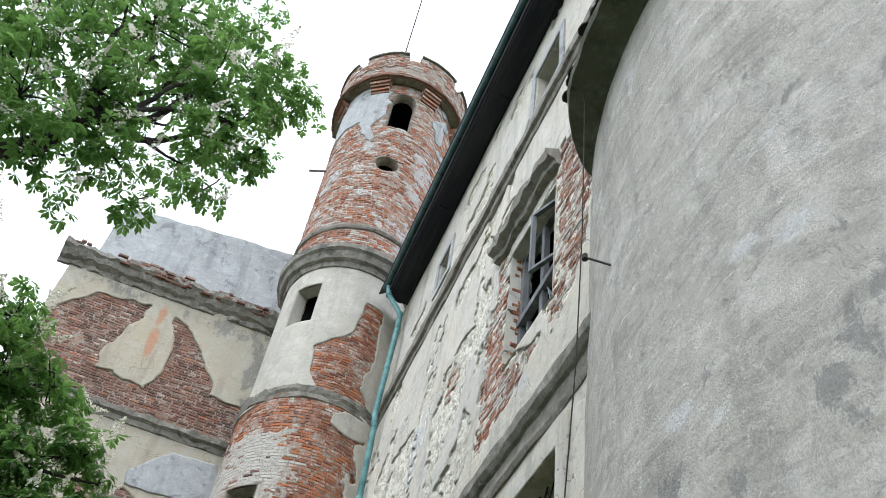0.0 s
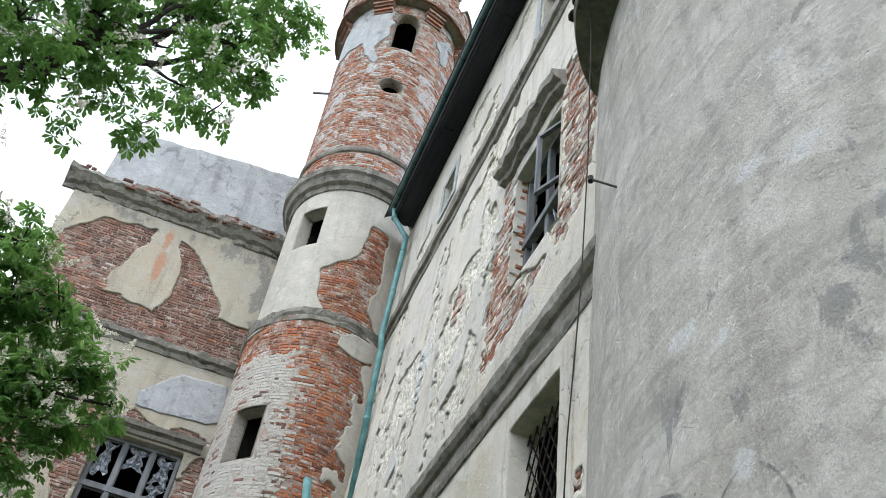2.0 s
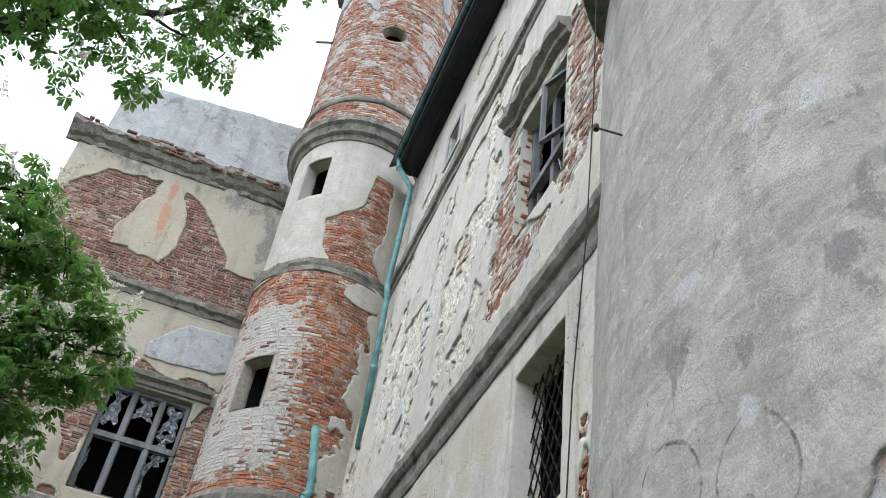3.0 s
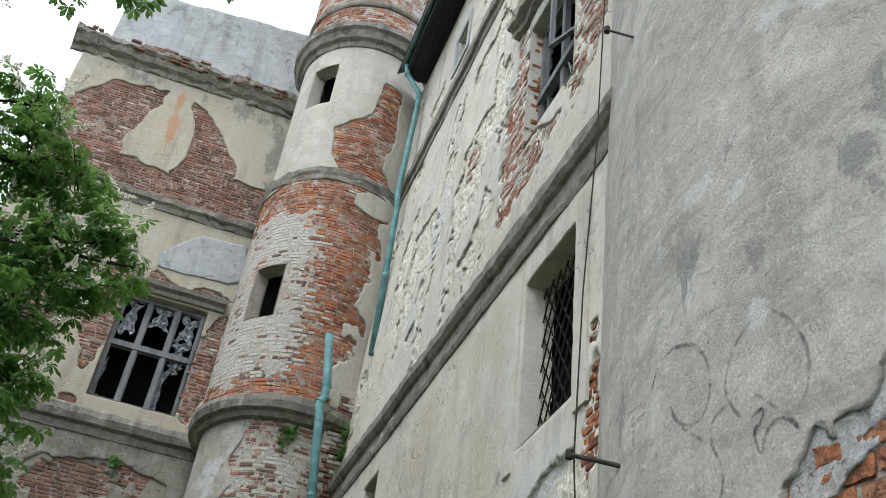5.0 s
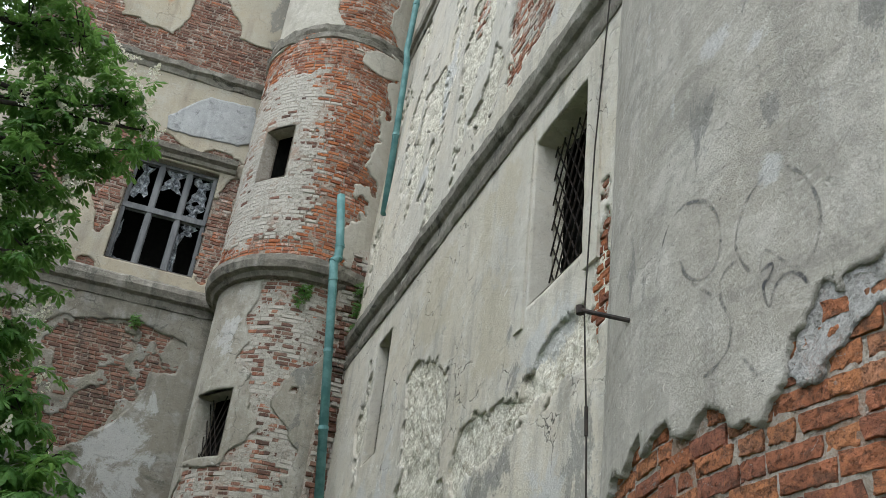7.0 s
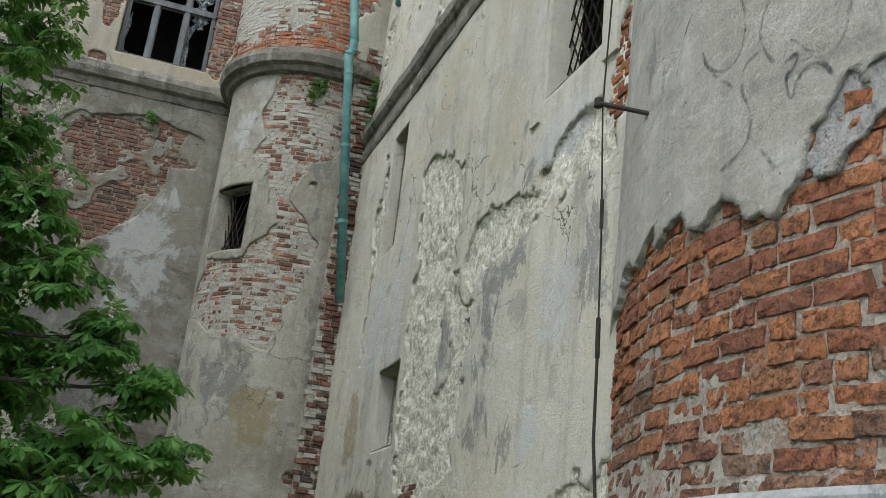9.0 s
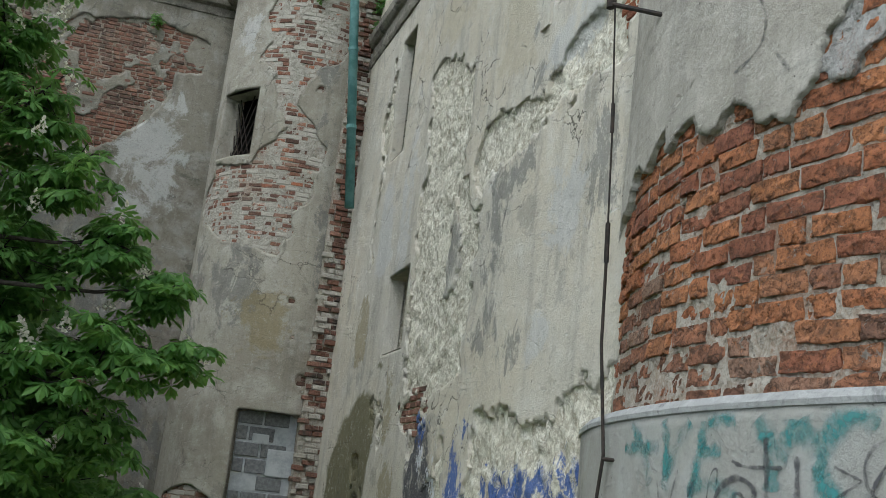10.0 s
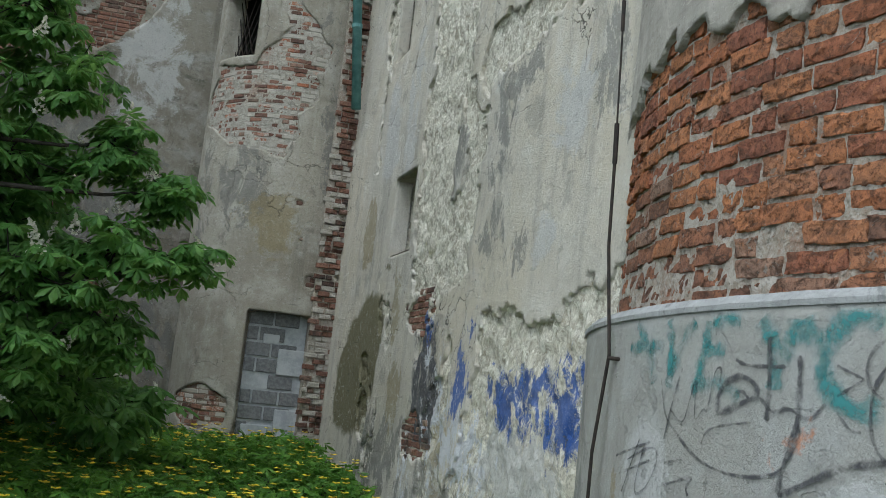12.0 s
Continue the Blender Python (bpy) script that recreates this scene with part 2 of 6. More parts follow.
def arc(cu, cv, ru, rv, a0, a1, n=14):
    return [(cu + ru * math.cos(radians(a0 + (a1 - a0) * i / n)), cv + rv * math.sin(radians(a0 + (a1 - a0) * i / n))) for i in range(n + 1)]


# ---- materials ----
class Nodes:
    def __init__(self, name):
        self.m = bpy.data.materials.new(name)
        self.m.use_nodes = True
        self.t = self.m.node_tree
        self.b = self.t.nodes["Principled BSDF"]
        self.co = self.t.nodes.new("ShaderNodeTexCoord").outputs["Object"]

    def add(self, kind, **inputs):
        n = self.t.nodes.new("ShaderNode" + kind)
        for k, v in inputs.items():
            self.put(n.inputs[k.replace("_", " ")], v)
        return n

    def put(self, socket, v):
        if isinstance(v, bpy.types.NodeSocket):
            self.t.links.new(v, socket)
        else:
            socket.default_value = v

    def noise(self, scale, detail=6, rough=0.6, stretch=(1, 1, 1), co=None, distortion=0.0):
        mp = self.add("Mapping", Vector=co or self.co, Scale=stretch)
        return self.add("TexNoise", Vector=mp.outputs[0], Scale=scale, Detail=detail, Roughness=rough, Distortion=distortion).outputs[0]

    def ramp(self, x, lo, hi, a=0.0, b=1.0):
        n = self.add("MapRange", Value=x)
        n.interpolation_type = "SMOOTHSTEP"
        for k, v in ((1, lo), (2, hi), (3, a), (4, b)):
            n.inputs[k].default_value = v
        return n.outputs[0]

    def mix(self, f, a, b, blend="MIX"):
        n = self.add("Mix")
        n.data_type, n.blend_type = "RGBA", blend
        self.put(n.inputs[0], f)
        for s, c in ((n.inputs[6], a), (n.inputs[7], b)):
            self.put(s, (*c, 1) if isinstance(c, tuple) and len(c) == 3 else c)
        return n.outputs[2]

    def math(self, op, a, b=0.0):
        n = self.add("Math")
        n.operation = op
        self.put(n.inputs[0], a)
        self.put(n.inputs[1], b)
        return n.outputs[0]

    def colors(self, x, *stops):
        n = self.add("ValToRGB", Fac=x)
        e = n.color_ramp.elements
        while len(e) < len(stops):
            e.new(0.5)
        for el, (p, c) in zip(e, stops):
            el.position, el.color = p, (*c, 1)
        return n.outputs[0]

    def films(self, c):
        """Damp, lime, algae and paint, each where the mesh carries a spot of it, broken up by noise."""
        for name, color, scale, amp, strength in (("damp", (0.19, 0.19, 0.18), 2.6, 2.3, 0.72), ("pale", (0.53, 0.535, 0.53), 1.6, 1.6, 0.7), ("ochre", (0.26, 0.21, 0.1), 1.8, 1.5, 0.65),
                                                  ("olive", (0.12, 0.11, 0.05), 1.6, 0.5, 0.9), ("buff", (0.5, 0.45, 0.34), 1.2, 1.6, 0.7), ("rust", (0.45, 0.21, 0.11), 1.3, 0.5, 0.75), ("navy", (0.035, 0.04, 0.06), 3.0, 0.9, 0.9),
                                                  ("blue", (0.03, 0.1, 0.36), 3.4, 2.0, 0.9), ("drip", (0.62, 0.64, 0.68), 5.0, 3.4, 0.9), ("mist", (0.5, 0.2, 0.09), 7.0, 1.2, 0.75)):
            at = self.add("Attribute")
            at.attribute_name = name
            x = self.noise(scale, 9, 0.72, (1.3, 1.3, 0.8) if name in ("damp", "navy", "blue", "drip") else (1, 1, 1), distortion=0.6)
            x = self.math("ADD", x, self.math("MULTIPLY", self.noise(38, 4, 0.7), 0.16))
            x = self.math("MULTIPLY", self.math("SUBTRACT", x, 0.6), amp)
            k = self.ramp(self.math("ADD", at.outputs["Fac"], x), 0.4, 0.54)
            k = self.math("MULTIPLY", k, self.ramp(at.outputs["Fac"], 0.0, 0.15))
            c = self.mix(self.math("MULTIPLY", k, strength), c, color)
        return c

    def done(self, color, rough=0.9, height=None, dist=0.01, strength=1.0, metal=0.0):
        self.put(self.b.inputs["Base Color"], color)
        self.put(self.b.inputs["Roughness"], rough)
        self.b.inputs["Metallic"].default_value = metal
        self.b.inputs["Specular IOR Level"].default_value = 0.3
        if height is not None:
            bump = self.add("Bump", Height=height, Strength=strength, Distance=dist)
            self.t.links.new(bump.outputs[0], self.b.inputs["Normal"])
        return self.m


def plaster_mat(name, base, pale, dark, brown, streaks=0.6, patch=0.45, damp=0.5, crack=0.5, scale=1.0, sweep=0.0):
    """Old lime render: clouded, rain-streaked, blotched and finely cracked."""
    n = Nodes(name)
    big = n.noise(0.45 * scale, 7, 0.62, distortion=0.6)
    mid = n.noise(2.6 * scale, 8, 0.65, distortion=0.3)
    fine = n.noise(34, 5, 0.7)
    grit = n.noise(150, 2, 0.5)
    run = n.noise(2.2, 6, 0.6, (1.6, 1.6, 0.16))
    run2 = n.noise(7, 4, 0.6, (1.6, 1.6, 0.1))
    c = n.mix(n.ramp(big, 0.35, 0.68), base, brown)
    c = n.mix(n.math("MULTIPLY", n.ramp(mid, 0.45, 0.72), 0.75), c, pale)
    c = n.mix(n.math("MULTIPLY", n.ramp(run, 0.5, 0.72), streaks), c, dark)
    c = n.mix(n.math("MULTIPLY", n.ramp(run2, 0.56, 0.75), streaks * 0.6), c, pale)
    blotch = n.ramp(n.math("ADD", n.math("MULTIPLY", n.noise(1.1 * scale, 9, 0.7, distortion=1.2), 1.0), n.math("MULTIPLY", fine, 0.12)), 0.62, 0.69)
    c = n.mix(n.math("MULTIPLY", blotch, patch), c, dark)
    worn = n.ramp(n.math("ADD", n.noise(3.3 * scale, 9, 0.72, distortion=0.8), n.math("MULTIPLY", fine, 0.2)), 0.72, 0.77)
    c = n.mix(n.math("MULTIPLY", worn, damp), c, pale)
    vor = n.add("TexVoronoi", Scale=1.5 * scale)
    vor.feature = "DISTANCE_TO_EDGE"
    warp = n.add("Mapping", Vector=n.co)
    shift = n.add("VectorMath")
    shift.operation = "ADD"
    tn = n.add("TexNoise", Vector=n.co, Scale=3.0, Detail=6.0)
    n.t.links.new(warp.outputs[0], shift.inputs[0])
    sc = n.add("VectorMath")
    sc.operation = "SCALE"
    sc.inputs[3].default_value = 0.5
    n.t.links.new(tn.outputs["Color"], sc.inputs[0])
    n.t.links.new(sc.outputs[0], shift.inputs[1])
    n.t.links.new(shift.outputs[0], vor.inputs["Vector"])
    line = n.math("MULTIPLY", n.ramp(vor.outputs["Distance"], 0.0, 0.012, 1.0, 0.0), n.ramp(n.noise(0.9, 3), 0.5, 0.6))
    if sweep:
        drag = n.noise(2.2, 10, 0.74, (0.5, 0.5, 1.4), distortion=1.4)
        c = n.mix(n.math("MULTIPLY", n.ramp(drag, 0.52, 0.62), sweep), c, dark)
        c = n.mix(n.math("MULTIPLY", n.ramp(drag, 0.46, 0.38), sweep), c, pale)
    c = n.films(c)
    speck = n.noise(11, 9, 0.78, distortion=0.5)
    c = n.mix(n.math("MULTIPLY", n.ramp(speck, 0.54, 0.66), 0.4), c, dark)
    c = n.mix(n.math("MULTIPLY", n.ramp(speck, 0.46, 0.36), 0.45), c, pale)
    scrape = n.ramp(n.math("ADD", n.noise(5.5, 9, 0.75, (0.55, 0.55, 1.7), distortion=1.4), n.math("MULTIPLY", fine, 0.15)), 0.69, 0.73)
    c = n.mix(n.math("MULTIPLY", scrape, 0.6), c, tuple(min(0.7, v * 1.18) for v in pale))
    grain = n.noise(55, 7, 0.8, distortion=0.3)
    c = n.mix(n.math("MULTIPLY", n.ramp(grain, 0.53, 0.66), 0.5), c, dark)
    c = n.mix(n.math("MULTIPLY", n.ramp(grain, 0.45, 0.31), 0.35), c, pale)
    holes = n.ramp(n.noise(21, 3, 0.5), 0.735, 0.765)
    c = n.mix(n.math("MULTIPLY", holes, 0.75), c, (0.07, 0.065, 0.06))
    c = n.mix(n.math("MULTIPLY", line, crack), c, (0.06, 0.055, 0.05))
    c = n.mix(n.math("MULTIPLY", n.ramp(grit, 0.3, 0.75), 0.22), c, (0.5, 0.48, 0.43), "OVERLAY")
    h = n.math("ADD", n.math("MULTIPLY", mid, 0.5), n.math("MULTIPLY", fine, 0.22))
    h = n.math("ADD", h, n.math("MULTIPLY", speck, 0.35))
    h = n.math("ADD", h, n.math("MULTIPLY", grain, 0.25))
    h = n.math("SUBTRACT", h, n.math("MULTIPLY", n.math("ADD", holes, scrape), 0.25))
    h = n.math("SUBTRACT", h, n.math("MULTIPLY", n.math("ADD", n.math("MULTIPLY", line, crack), n.math("MULTIPLY", worn, 0.4)), 0.5))
    return n.done(c, 0.93, h, 0.04, 1.0)


def brick_mat(name, single, wash=0.2, soot=0.25, tones=None, wash_color=(0.5, 0.47, 0.42), ruin=0.0):
    n = Nodes(name)
    rnd = n.add("ObjectInfo").outputs["Random"] if single else n.add("NewGeometry").outputs["Random Per Island"]
    t = tones or ((0.0, (0.13, 0.06, 0.045)), (0.3, (0.24, 0.085, 0.05)), (0.6, (0.36, 0.13, 0.065)), (0.85, (0.42, 0.17, 0.09)), (1.0, (0.3, 0.2, 0.15)))
    c = n.colors(rnd, *t)
    if single:
        geo = n.add("NewGeometry").outputs["Position"]
    else:
        geo = n.co
    cloud = n.noise(16 if single else 9, 8, 0.75, co=geo)
    fine = n.noise(60, 5, 0.7, co=geo)
    patch = n.noise(1.3, 7, 0.7, co=geo, distortion=0.8)
    c = n.mix(n.math("MULTIPLY", n.ramp(cloud, 0.4, 0.7), 0.5), c, (0.1, 0.055, 0.04))
    c = n.mix(n.math("MULTIPLY", n.ramp(fine, 0.5, 0.7), 0.35), c, (0.45, 0.2, 0.11))
    pore = n.noise(75, 6, 0.8, co=geo, distortion=0.4)
    c = n.mix(n.math("MULTIPLY", n.ramp(pore, 0.54, 0.66), 0.65), c, (0.045, 0.03, 0.025))
    c = n.mix(n.math("MULTIPLY", n.ramp(pore, 0.45, 0.34), 0.5), c, (0.52, 0.27, 0.16))
    gnaw = n.noise(26, 7, 0.78, co=geo, distortion=0.6)
    c = n.mix(n.math("MULTIPLY", n.ramp(gnaw, 0.58, 0.68), 0.55), c, (0.07, 0.045, 0.035))
    dirt = n.ramp(n.math("ADD", patch, n.math("MULTIPLY", cloud, 0.25)), 0.6, 0.78)
    c = n.mix(n.math("MULTIPLY", dirt, soot), c, (0.055, 0.05, 0.045))
    lime = n.math("ADD", n.math("MULTIPLY", n.noise(1.7, 8, 0.75, co=geo, distortion=1.0), 0.6), n.math("MULTIPLY", n.noise(7.5, 8, 0.75, co=geo, distortion=0.8), 0.42))
    lime = n.math("ADD", lime, n.math("MULTIPLY", fine, 0.22))
    c = n.mix(n.math("MULTIPLY", n.ramp(lime, 0.78 - 0.42 * wash, 0.88 - 0.36 * wash), min(1.0, 0.55 + wash)), c, wash_color)
    h = n.math("SUBTRACT", n.math("ADD", n.math("MULTIPLY", cloud, 0.7), n.math("MULTIPLY", fine, 0.4)), n.math("ADD", n.math("MULTIPLY", gnaw, 0.8), n.math("MULTIPLY", pore, 0.5)))
    if ruin:
        # frost-eaten hollows, bright fresh flakes and smeared mortar
        eaten = n.ramp(n.noise(9, 10, 0.74, (1, 1, 1.6), co=geo, distortion=1.2), 0.52, 0.6)
        flake = n.ramp(n.noise(13, 9, 0.72, co=geo, distortion=0.9), 0.45, 0.38)
        smear = n.ramp(n.math("ADD", n.noise(12, 10, 0.76, (1, 1, 1.5), co=geo, distortion=1.0), n.math("MULTIPLY", n.noise(2.0, 4, co=geo), 0.5)), 0.86, 0.91)
        crumb = n.ramp(n.noise(38, 5, 0.7, co=geo), 0.53, 0.6)
        c = n.mix(n.math("MULTIPLY", flake, 0.55), c, (0.66, 0.27, 0.12))
        c = n.mix(n.math("MULTIPLY", eaten, ruin), c, (0.16, 0.095, 0.065))
        c = n.mix(n.math("MULTIPLY", crumb, 0.45), c, (0.07, 0.045, 0.032))
        c = n.mix(n.math("MULTIPLY", smear, 0.85), c, (0.42, 0.385, 0.335))
        h = n.math("SUBTRACT", n.math("ADD", h, n.math("MULTIPLY", smear, 0.3)), n.math("ADD", n.math("MULTIPLY", eaten, 0.8), n.math("MULTIPLY", crumb, 0.6)))
    return n.done(c, 0.92, h, 0.03 if single else 0.015, 1.0)


def rough_mat(name, a, b, c3, scale=1.0, dist=0.05, cast=False):
    """Bare rubble, mortar or lumpy undercoat."""
    n = Nodes(name)
    big, mid, fine = n.noise(0.8 * scale, 6), n.noise(6 * scale, 8, 0.72, distortion=0.7), n.noise(45, 5, 0.7)
    c = n.mix(n.ramp(mid, 0.36, 0.66), a, b)
    c = n.mix(n.ramp(n.math("ADD", n.math("MULTIPLY", big, 0.7), n.math("MULTIPLY", fine, 0.3)), 0.5, 0.62), c, c3)
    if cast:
        # thrown lumps; their shade is painted in, hollows darker and crests paler
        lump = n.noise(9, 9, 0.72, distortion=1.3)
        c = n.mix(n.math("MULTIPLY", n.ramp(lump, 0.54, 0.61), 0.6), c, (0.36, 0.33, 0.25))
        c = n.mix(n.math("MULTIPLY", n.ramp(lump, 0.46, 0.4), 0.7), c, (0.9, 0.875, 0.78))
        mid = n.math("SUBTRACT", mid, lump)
    c = n.films(c)
    pit = n.ramp(n.noise(13 * scale, 6, 0.7), 0.58, 0.7)
    c = n.mix(n.math("MULTIPLY", pit, 0.35 if cast else 0.6), c, (0.15, 0.14, 0.115))
    grain = n.noise(80, 6, 0.8)
    c = n.mix(n.math("MULTIPLY", n.ramp(grain, 0.53, 0.66), 0.28 if cast else 0.5), c, (0.14, 0.125, 0.1))
    c = n.mix(n.math("MULTIPLY", n.ramp(grain, 0.45, 0.33), 0.4), c, (0.72, 0.7, 0.64))
    chip = n.ramp(n.noise(31, 6, 0.75), 0.56, 0.66)
    c = n.mix(n.math("MULTIPLY", chip, 0.4), c, (0.2, 0.185, 0.15))
    h = n.math("SUBTRACT", n.math("ADD", mid, n.math("MULTIPLY", fine, 0.3)), n.math("MULTIPLY", n.math("ADD", pit, n.math("MULTIPLY", chip, 0.4)), 0.5))
    return n.done(c, 0.95, h, dist, 1.0)


def film_mat(name, color, cover=0.6, scale=3.0, edge=0.2, detail=9, stretch=(1, 1, 1), rough=0.85):
    """Thin paint or growth that lets the wall show through in spots."""
    n = Nodes(name)
    x = n.noise(scale, detail, 0.7, stretch, distortion=0.5)
    x = n.math("ADD", x, n.math("MULTIPLY", n.noise(40, 4, 0.7), 0.18))
    k = n.ramp(x, 0.72 - cover * 0.45, 0.72 - cover * 0.45 + edge)
    at = n.add("Attribute")
    at.attribute_name = "spray"
    k = n.math("MULTIPLY", k, n.ramp(n.math("ADD", at.outputs["Fac"], n.math("MULTIPLY", n.math("SUBTRACT", n.noise(55, 4, 0.7), 0.5), 0.7)), 0.05, 0.75))
    n.done(n.mix(n.noise(2, 5), tuple(0.75 * v for v in color), color), rough)
    clear = n.add("BsdfTransparent")
    mx = n.add("MixShader")
    n.t.links.new(k, mx.inputs[0])
    n.t.links.new(clear.outputs[0], mx.inputs[1])
    n.t.links.new(n.b.outputs[0], mx.inputs[2])
    n.t.links.new(mx.outputs[0], n.t.nodes["Material Output"].inputs["Surface"])
    return n.m


def plain_mat(name, a, b, rough=0.7, metal=0.0, scale=8.0, dist=0.004, stretch=(1, 1, 1)):
    n = Nodes(name)
    x = n.noise(scale, 7, 0.65, stretch)
    f = n.noise(scale * 8, 4)
    c = n.mix(n.ramp(x, 0.38, 0.64), a, b)
    return n.done(c, rough, n.math("ADD", x, n.math("MULTIPLY", f, 0.4)), dist, 0.8, metal)


GREY_PLASTER = plaster_mat("grey_bastion_render", (0.41, 0.39, 0.345), (0.58, 0.56, 0.51), (0.2, 0.19, 0.17), (0.38, 0.355, 0.305), 0.4, 0.3, 0.4, 0.0, 0.8, 0.42)
FACADE_PLASTER = plaster_mat("facade_render", (0.53, 0.505, 0.445), (0.65, 0.63, 0.575), (0.25, 0.24, 0.215), (0.58, 0.53, 0.43), 0.45, 0.45, 0.5, 0.8)
TOWER_PLASTER = plaster_mat("tower_render", (0.53, 0.5, 0.43), (0.58, 0.56, 0.505), (0.31, 0.29, 0.25), (0.43, 0.405, 0.345), 0.5, 0.35, 0.4, 0.25)
WING_PLASTER = plaster_mat("wing_render", (0.41, 0.375, 0.3), (0.46, 0.44, 0.38), (0.24, 0.21, 0.17), (0.44, 0.38, 0.28), 0.45, 0.3, 0.5, 0.3)
LOW_PLASTER = plaster_mat("dirty_low_render", (0.41, 0.385, 0.325), (0.52, 0.505, 0.46), (0.15, 0.145, 0.125), (0.27, 0.245, 0.2), 0.5, 0.5, 0.5, 0.5)
PARAPET = plaster_mat("weathered_parapet_render", (0.4, 0.41, 0.41), (0.52, 0.53, 0.53), (0.17, 0.175, 0.175), (0.33, 0.335, 0.33), 0.5, 0.7, 0.6, 0.2, 1.4)
CONCRETE = plaster_mat("concrete_plinth", (0.36, 0.36, 0.335), (0.44, 0.45, 0.44), (0.24, 0.24, 0.225), (0.33, 0.32, 0.285), 0.5, 0.35, 0.3, 0.3)
MOULDING = plaster_mat("weathered_moulding", (0.25, 0.235, 0.2), (0.4, 0.38, 0.335), (0.075, 0.075, 0.065), (0.18, 0.16, 0.135), 0.7, 0.8, 0.4, 0.4, 1.6)
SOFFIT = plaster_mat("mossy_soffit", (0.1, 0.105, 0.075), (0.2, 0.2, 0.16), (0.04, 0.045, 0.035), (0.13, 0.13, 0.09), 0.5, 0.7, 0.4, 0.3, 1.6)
# mould tones taken darker, with the tree's shade put into the colour
WING_LOW = plaster_mat("mouldy_render_shade_darkened", (0.27, 0.25, 0.205), (0.42, 0.41, 0.38), (0.09, 0.09, 0.075), (0.2, 0.18, 0.145), 0.5, 0.6, 0.5, 0.4)
MORTAR = rough_mat("old_mortar", (0.36, 0.32, 0.265), (0.5, 0.46, 0.4), (0.27, 0.2, 0.155), 1.5, 0.03)
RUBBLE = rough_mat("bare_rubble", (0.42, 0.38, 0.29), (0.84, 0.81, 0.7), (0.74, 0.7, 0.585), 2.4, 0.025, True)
SKIM = rough_mat("lime_skim", (0.35, 0.325, 0.28), (0.49, 0.465, 0.41), (0.37, 0.28, 0.22), 2.0, 0.03)
DRUM_MORTAR = rough_mat("dark_drum_mortar", (0.24, 0.19, 0.15), (0.38, 0.33, 0.275), (0.2, 0.13, 0.095), 1.5, 0.03)
BED = rough_mat("crumbling_brick_bed", (0.4, 0.33, 0.26), (0.58, 0.54, 0.475), (0.38, 0.25, 0.18), 2.2, 0.05)
SCREED = rough_mat("grey_mortar_remains", (0.4, 0.39, 0.37), (0.58, 0.57, 0.55), (0.42, 0.31, 0.26), 2.0, 0.06)
PATCH_TONES = ((0.0, (0.22, 0.075, 0.045)), (0.35, (0.36, 0.12, 0.052)), (0.7, (0.52, 0.18, 0.07)), (1.0, (0.42, 0.165, 0.08)))
RED_TONES = ((0.0, (0.2, 0.085, 0.055)), (0.35, (0.33, 0.125, 0.07)), (0.7, (0.45, 0.17, 0.09)), (1.0, (0.44, 0.23, 0.15)))
DULL_TONES = ((0.0, (0.12, 0.07, 0.055)), (0.4, (0.22, 0.11, 0.08)), (0.8, (0.3, 0.16, 0.115)), (1.0, (0.33, 0.24, 0.19)))
RUIN_TONES = ((0.0, (0.42, 0.16, 0.1)), (0.35, (0.58, 0.215, 0.1)), (0.7, (0.7, 0.29, 0.125)), (1.0, (0.62, 0.29, 0.16)))
BROWN_TONES = ((0.0, (0.3, 0.165, 0.115)), (0.4, (0.43, 0.2, 0.125)), (0.8, (0.54, 0.235, 0.13)), (1.0, (0.5, 0.33, 0.24)))
BRICK = {s: {"red": brick_mat("red_brick" + x, s, 0.46, 0.35, RED_TONES, (0.52, 0.47, 0.41)), "orange": brick_mat("orange_brick" + x, s, 0.12, 0.5, PATCH_TONES),
             "dull": brick_mat("dull_brick" + x, s, 0.2, 0.55, DULL_TONES), "limed": brick_mat("limewashed_brick" + x, s, 0.95, 0.3, DULL_TONES, (0.47, 0.44, 0.39)),
             "soot": brick_mat("mossy_dark_brick" + x, s, 0.05, 0.95, DULL_TONES), "eaten": brick_mat("eaten_orange_brick" + x, s, 0.05, 0.25, RUIN_TONES, ruin=0.62),
             "crumbled": brick_mat("crumbled_brown_brick" + x, s, 0.12, 0.3, BROWN_TONES, ruin=0.85)} for s, x in ((True, "_single"), (False, "_courses"))}
KINDS = ["red", "orange", "dull", "limed", "soot", "eaten", "crumbled"]
SINGLE, COURSES = [BRICK[True][k] for k in KINDS], [BRICK[False][k] for k in KINDS]
# near-black base stands in for the darkness inside the openings
UNLIT_BLACK = plain_mat("black_for_unlit_interior", (0.012, 0.012, 0.012), (0.02, 0.02, 0.018), 0.95)
WOOD = plain_mat("greyed_window_wood", (0.11, 0.115, 0.12), (0.2, 0.205, 0.21), 0.8, 0, 5, 0.004, (1, 1, 0.2))
IRON = plain_mat("rusty_iron", (0.02, 0.018, 0.017), (0.045, 0.034, 0.027), 0.75, 0.3, 20)
COPPER = plain_mat("verdigris_downpipe", (0.075, 0.19, 0.19), (0.14, 0.29, 0.285), 0.55, 0.0, 4, 0.003)
GUTTER = plain_mat("dark_green_gutter", (0.03, 0.07, 0.07), (0.06, 0.11, 0.105), 0.5, 0.0, 4, 0.003)
PLANK = plain_mat("tarred_eaves_boards", (0.012, 0.014, 0.02), (0.035, 0.035, 0.04), 0.85, 0, 3, 0.01, (1, 0.1, 1))
TILE = plain_mat("dark_roof_tile", (0.02, 0.018, 0.018), (0.05, 0.04, 0.036), 0.9, 0, 12)
